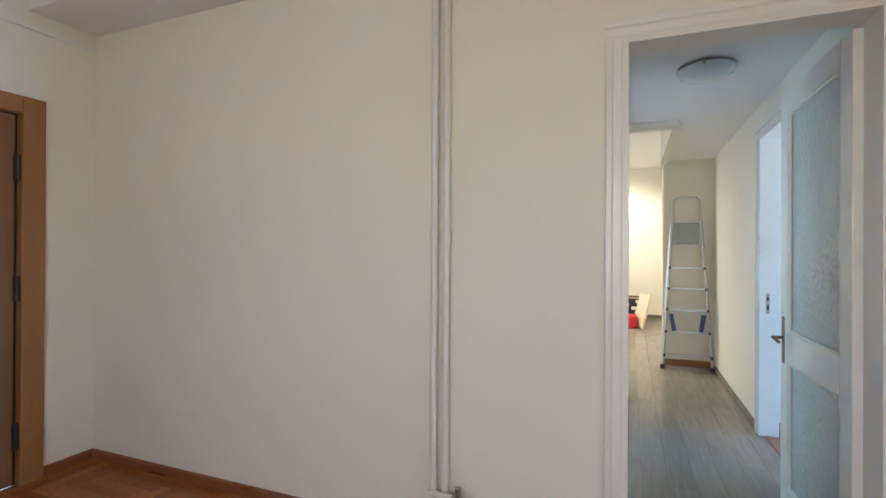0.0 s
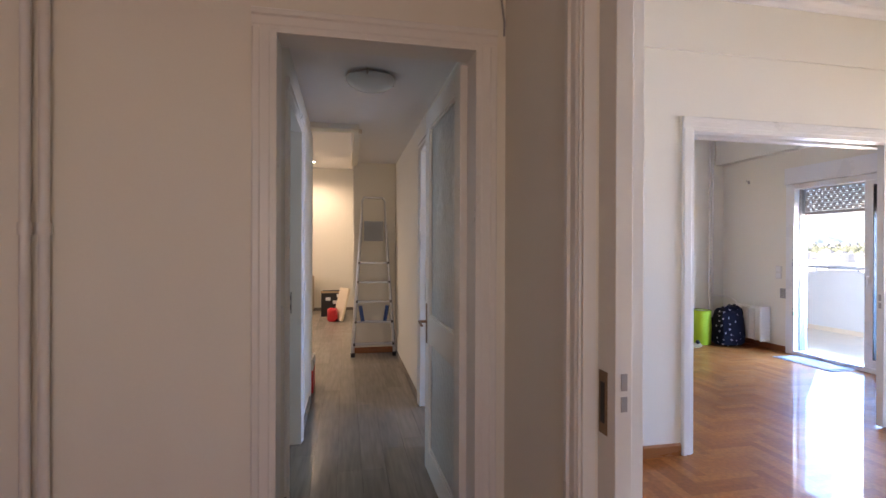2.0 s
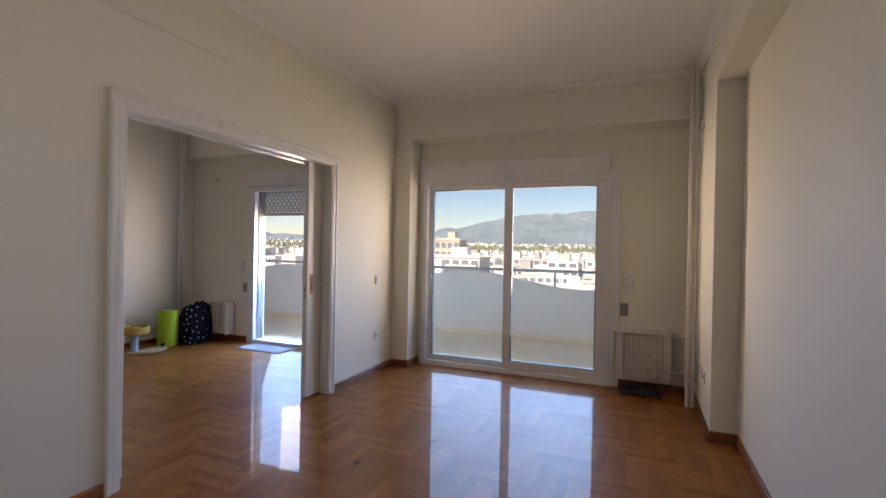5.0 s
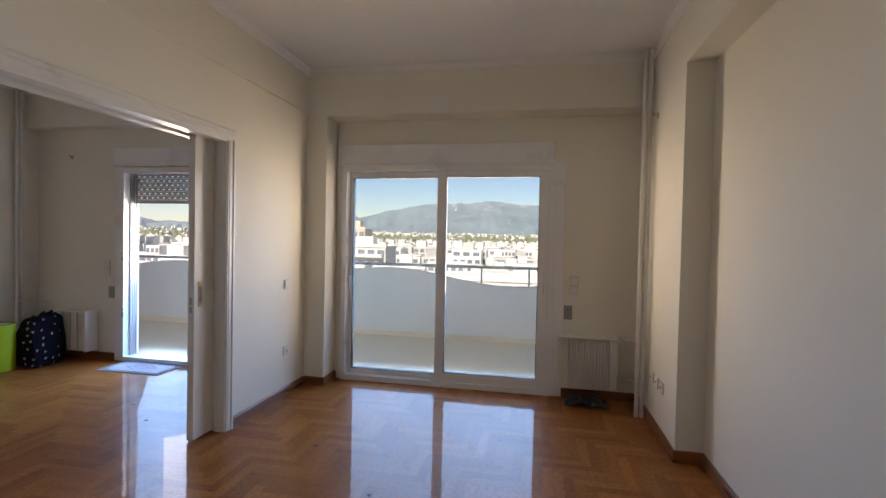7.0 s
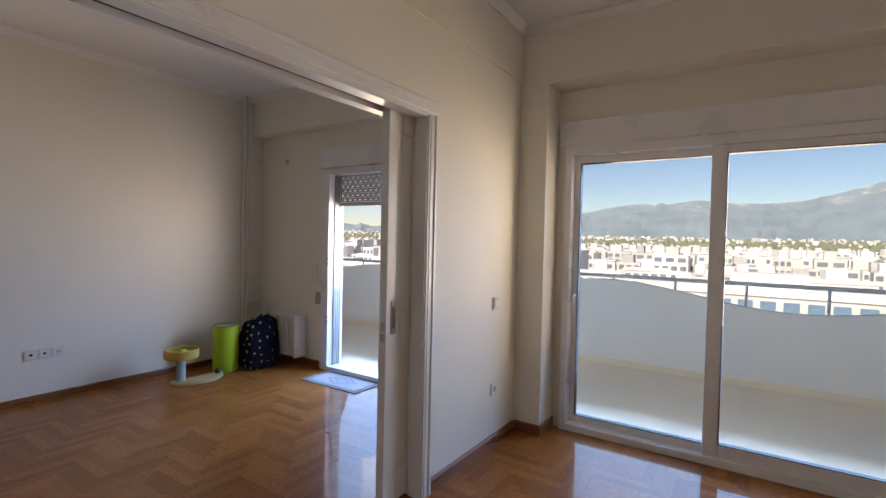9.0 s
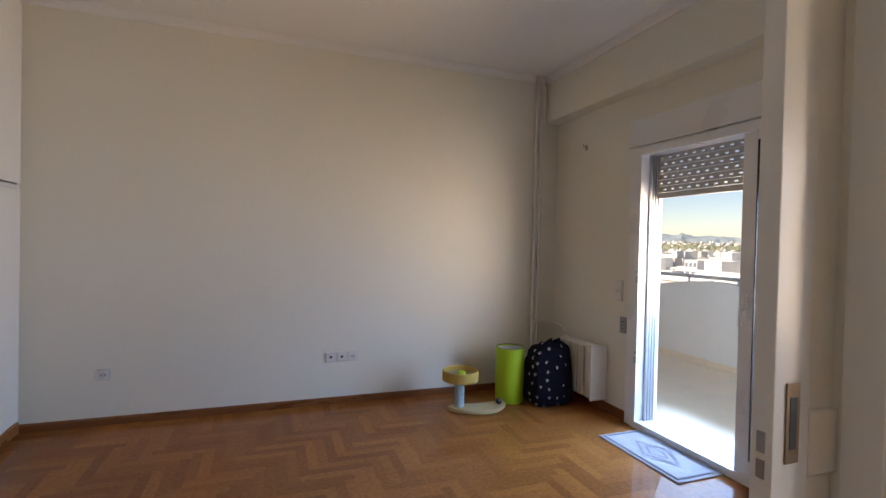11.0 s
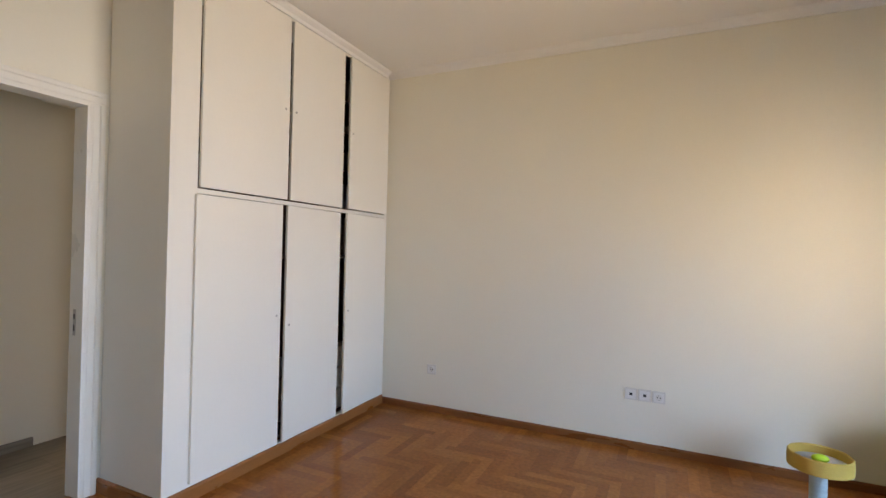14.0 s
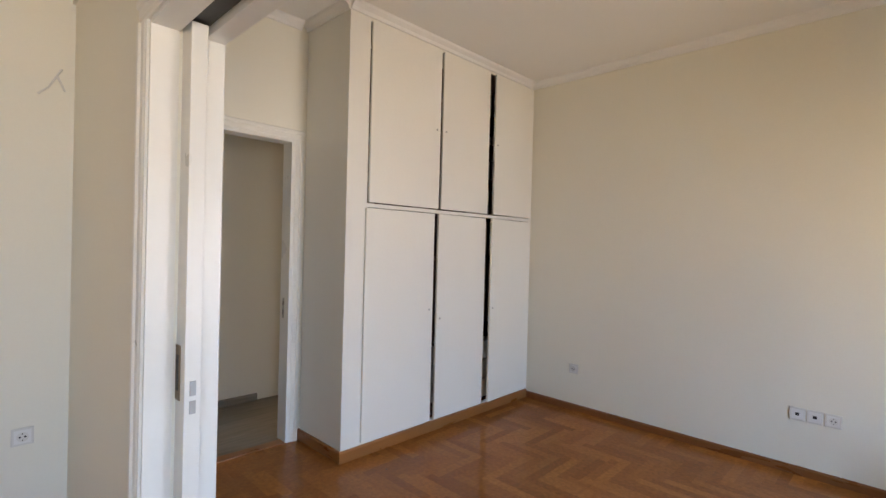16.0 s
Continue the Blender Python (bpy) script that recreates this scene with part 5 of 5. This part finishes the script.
# scraps on the parquet
rnd = random.Random(11)
for k, (x, y) in enumerate(((4.25, 3.05), (5.0, 4.15), (5.25, 4.5), (4.6, 4.7), (3.9, 2.5), (4.4, 2.2), (4.9, 2.75), (2.45, 4.95))):
    sc = thing("leaf_scrap", "tiny dry leaf scrap lying on the parquet", "debris", "scraps on the floor")
    bm = bmesh.new()
    a = rnd.uniform(0, 6)
    r = rnd.uniform(0.008, 0.02)
    prism(bm, [(x + r * math.cos(a + t) * (1 if i % 2 else 0.45), y + r * math.sin(a + t) * (1 if i % 2 else 0.45)) for i, t in enumerate((0, 1.0, 2.1, 3.1, 4.2, 5.2))], 2, 0.0005, 0.004)
    part("scrap", bm, CLOSETIN, sc)


# ---- the city ----
GZ = -24.0
GROUND = mat("city_ground", (0.30, 0.27, 0.21), 0.95, var=0.2, scale=0.02, fine=0.3, bump=0.0)
WHITEB = mat("city_render", (0.70, 0.68, 0.62), 0.9, var=0.15, scale=0.05, fine=0.6, bump=0.0, rand=0.38, island=True)
WHITEN = mat("block_render", (0.74, 0.72, 0.67), 0.9, var=0.1, scale=0.1, fine=1.2, bump=0.0, rand=0.14)
TANB = mat("block_tan", (0.66, 0.57, 0.46), 0.9, var=0.1, scale=0.1, fine=1.0, bump=0.0)
WIN = mat("city_window", (0.22, 0.24, 0.27), 0.2, var=0.2, scale=0.3, fine=2.0, bump=0.0)
WINB = mat("blue_glazing", (0.16, 0.26, 0.36), 0.15, var=0.15, scale=0.3, fine=2.0, bump=0.0)
# leaf green lightened so that it holds some distance haze
TREE = mat("hazed_tree_leaves", (0.21, 0.225, 0.14), 0.9, var=0.3, scale=0.5, fine=3, bump=0.0)
# the blue-grey base colour carries the haze of the distance
HILL = hill_mat("mountain_scrub_in_haze", (0.255, 0.315, 0.335), (0.56, 0.54, 0.50))
solid("ground", "pale city ground reaching to the foot of the mountains", "ground", slab((12, -4500, GZ - 5), (4800, 4500, GZ)), GROUND)

rnd = random.Random(21)


def quad_box(verts, faces, lo, hi):
    s = len(verts)
    verts += [(x, y, z) for x in (lo[0], hi[0]) for y in (lo[1], hi[1]) for z in (lo[2], hi[2])]
    faces += [tuple(s + i for i in f) for f in ((0, 1, 3, 2), (4, 6, 7, 5), (0, 4, 5, 1), (2, 3, 7, 6), (0, 2, 6, 4), (1, 5, 7, 3))]


# rows of far blocks with window strips, one sheet of stuff
bv, bf, wv, wf = [], [], [], []
for k in range(7600):
    d = 190 * (2600 / 190) ** (k / 7600) * rnd.uniform(0.94, 1.06)
    a = radians(rnd.uniform(12, 122))
    x, y = d * math.sin(a), d * math.cos(a)
    if x < 30 or (1050 < d < 1650 and rnd.random() < 0.85):
        continue
    w, dep = rnd.uniform(5, 12), rnd.uniform(6, 12)
    top = GZ + rnd.choice((9, 12, 12, 15, 15, 18, 18, 21)) * (1.0 if d < 700 else 0.85) + max(0, d - 900) * 0.025
    quad_box(bv, bf, (x, y - w / 2, GZ - 4), (x + dep, y + w / 2, top))
    if rnd.random() < 0.6:
        quad_box(bv, bf, (x + 3, y - w / 5, top), (x + 7, y + w / 6, top + 2.8))
    if d < 900:
        z = top - 2.4
        while z > top - 13:
            m = rnd.choice((2, 3, 4))
            for q in range(m):
                yy = y - w / 2 + w * (q + 0.5) / m
                quad_box(wv, wf, (x - 0.12, yy - w / m * 0.33, z), (x + 0.05, yy + w / m * 0.33, z + 1.5))
            z -= 3.0
for nm, v, f, m, lab in (("far_city", bv, bf, WHITEB, "far white flat-roofed city blocks"), ("far_city_windows", wv, wf, WIN, "dark window openings of far city blocks")):
    me = bpy.data.meshes.new(nm)
    me.from_pydata(v, [], f)
    me.materials.append(m)
    tagged(new(nm, me), lab, "city", "", "stuff")


def block(x, y, w, dep, top, material, label, floors, bays, win=WIN, storey=3.1, turn=0.0, balcony=False):
    """A flat-roofed block of flats that faces -x; its front stands at x."""
    th = thing("apartment_building", label, "building")
    part("wall", slab((0, -w / 2, GZ - top), (dep, w / 2, 0)), material, th)
    bm = bmesh.new()
    box(bm, (-0.25, -w / 2 - 0.25, 0), (dep + 0.25, w / 2 + 0.25, 0.35))
    box(bm, (0.0, -w / 2, 0.35), (0.25, w / 2, 0.9))
    roof = part("roof", bm, material, th)
    bm = bmesh.new()
    box(bm, (dep * 0.4, -w * 0.2, 0.35), (dep * 0.75, w * 0.1, 3.0))
    part("stair_house", bm, material, roof)
    wm = None
    for f in range(floors):
        z = -0.7 - f * storey
        for b in range(bays):
            yy = -w / 2 + w * (b + 0.5) / bays
            if wm is None:
                wm = mesh_of("window", slab((-0.12, -w / bays * 0.34, -1.75), (0.02, w / bays * 0.34, 0)), win)
            o = new("window", wm)
            o.parent, o.location = th, (0, yy, z)
        if balcony:
            part("balcony", slab((-1.3, -w * 0.46, z - 2.1), (0, w * 0.46, z - 1.2)), material, th)
    th.matrix_world = pose(x, y, top, 0, 0, turn)
    return th


block(88, 2.0, 34, 16, -6.2, WHITEN, "long white office building with bands of blue glazing", 3, 12, WINB)
block(128, 50.5, 17, 10, -1.5, WHITEN, "white flat-roofed block of flats with balconies", 5, 6, WIN, balcony=True)
block(150, 60.8, 9, 7, 3.7, TANB, "pale tan tower block rising over its neighbours", 7, 4, WIN)
for k in range(26):
    a = radians(30 + 2.75 * k + rnd.uniform(-0.8, 0.8))
    d = rnd.uniform(75, 180)
    x, y = d * math.sin(a), d * math.cos(a)
    if abs(y - 2) < 26 and d < 130 and x < 140:
        x += 60
        d += 60
    top = 1.4 - d * rnd.uniform(0.052, 0.085)
    block(x, y, rnd.uniform(9, 15), rnd.uniform(9, 13), top, WHITEN, "white flat-roofed block of flats with balconies", 5, rnd.choice((4, 5, 6)), WIN, turn=rnd.uniform(-14, 14), balcony=rnd.random() < 0.75)

# belts of trees between the blocks
tv, tf = [], []
for k in range(4200):
    d = rnd.choice((rnd.uniform(250, 900), rnd.uniform(1050, 1650), rnd.uniform(1050, 1650), rnd.uniform(1650, 2300)))
    a = radians(rnd.uniform(14, 120))
    x, y = d * math.sin(a), d * math.cos(a)
    if x < 60:
        continue
    r = rnd.uniform(3, 7) * (1 if d < 1000 else 1.4)
    z = GZ + rnd.uniform(4, 9) + (0 if d < 1000 else 6 + max(0, d - 900) * 0.023)
    s = len(tv)
    for q in range(6):
        t = 2 * math.pi * q / 6
        rr = r * rnd.uniform(0.7, 1.1)
        tv.append((x + rr * math.cos(t), y + rr * math.sin(t), z - r * 0.2))
    tv += [(x + rnd.uniform(-1, 1), y + rnd.uniform(-1, 1), z + r * 0.8), (x, y, GZ)]
    for q in range(6):
        tf += [(s + q, s + (q + 1) % 6, s + 6), (s + (q + 1) % 6, s + q, s + 7)]
me = bpy.data.meshes.new("far_trees")
me.from_pydata(tv, [], tf)
me.materials.append(TREE)
tagged(new("far_trees", me), "far belts of green trees, lightened for haze, between the blocks", "trees", "", "stuff")

# the mountains
AZ = [5, 30, 44, 50, 60, 66, 69, 73, 78, 81, 84.8, 88, 92, 95, 99, 106, 115, 130]
EL = [0.8, 0.9, 1.4, 1.2, 1.0, 1.6, 2.2, 3.3, 4.2, 4.1, 4.6, 4.15, 4.1, 4.6, 5.8, 6.2, 5.0, 3.0]
bm = bmesh.new()
rows = []
for az in np.arange(5, 130.1, 0.4):
    e = float(np.interp(az, AZ, EL)) + 0.14 * noise.noise(Vector((az * 0.7, 0, 0))) + 0.06 * noise.noise(Vector((az * 2.3, 3, 0)))
    col = []
    for q in range(13):
        f = q / 12
        d = 2500 + 1700 * f
        ridge = math.tan(radians(e)) * 4200 + 1.4
        z = GZ + 20 + (ridge - GZ - 20) * f ** 1.25 + (0 if q in (0, 12) else 55 * f * noise.noise(Vector((az * 0.55, f * 5, 2.0))) + 22 * noise.noise(Vector((az * 1.6, f * 11, 5.0))))
        a = radians(az)
        col.append(bm.verts.new((d * math.sin(a), d * math.cos(a), z)))
    rows.append(col)
for a, b in zip(rows, rows[1:]):
    for q in range(12):
        bm.faces.new((a[q], a[q + 1], b[q + 1], b[q]))
solid("backdrop_mountains", "mountain range behind the city, coloured blue-grey for haze", "mountains", bm, HILL, smooth=True)

# a red awning let down over the parapet
aw = thing("awning_screen", "red canvas awning let down at the balcony's edge", "awning")
bm = bmesh.new()
front, back = [], []
for k in range(41):
    y = 5.55 + 0.75 * k / 40
    x = 8.64 + 0.012 * math.sin(k * 0.9)
    front.append((bm.verts.new((x, y, 1.08)), bm.verts.new((x, y, 2.02))))
    back.append((bm.verts.new((x + 0.004, y, 1.08)), bm.verts.new((x + 0.004, y, 2.02))))
for k in range(40):
    bm.faces.new((front[k][0], front[k][1], front[k + 1][1], front[k + 1][0]))
    bm.faces.new((back[k][0], back[k + 1][0], back[k + 1][1], back[k][1]))
    bm.faces.new((front[k][0], front[k + 1][0], back[k + 1][0], back[k][0]))
    bm.faces.new((front[k][1], back[k][1], back[k + 1][1], front[k + 1][1]))
part("canvas", bm, RED, aw, smooth=True)
part("top_rail", rod(bmesh.new(), (8.645, 5.5, 2.03), (8.645, 6.35, 2.03), 0.018), RAIL, aw, smooth=True)
for y in (5.52, 6.33):
    part("drop_arm", rod(bmesh.new(), (8.645, y, parapet_top(y) - 0.02), (8.645, y, 2.03), 0.010), RAIL, aw, smooth=True)
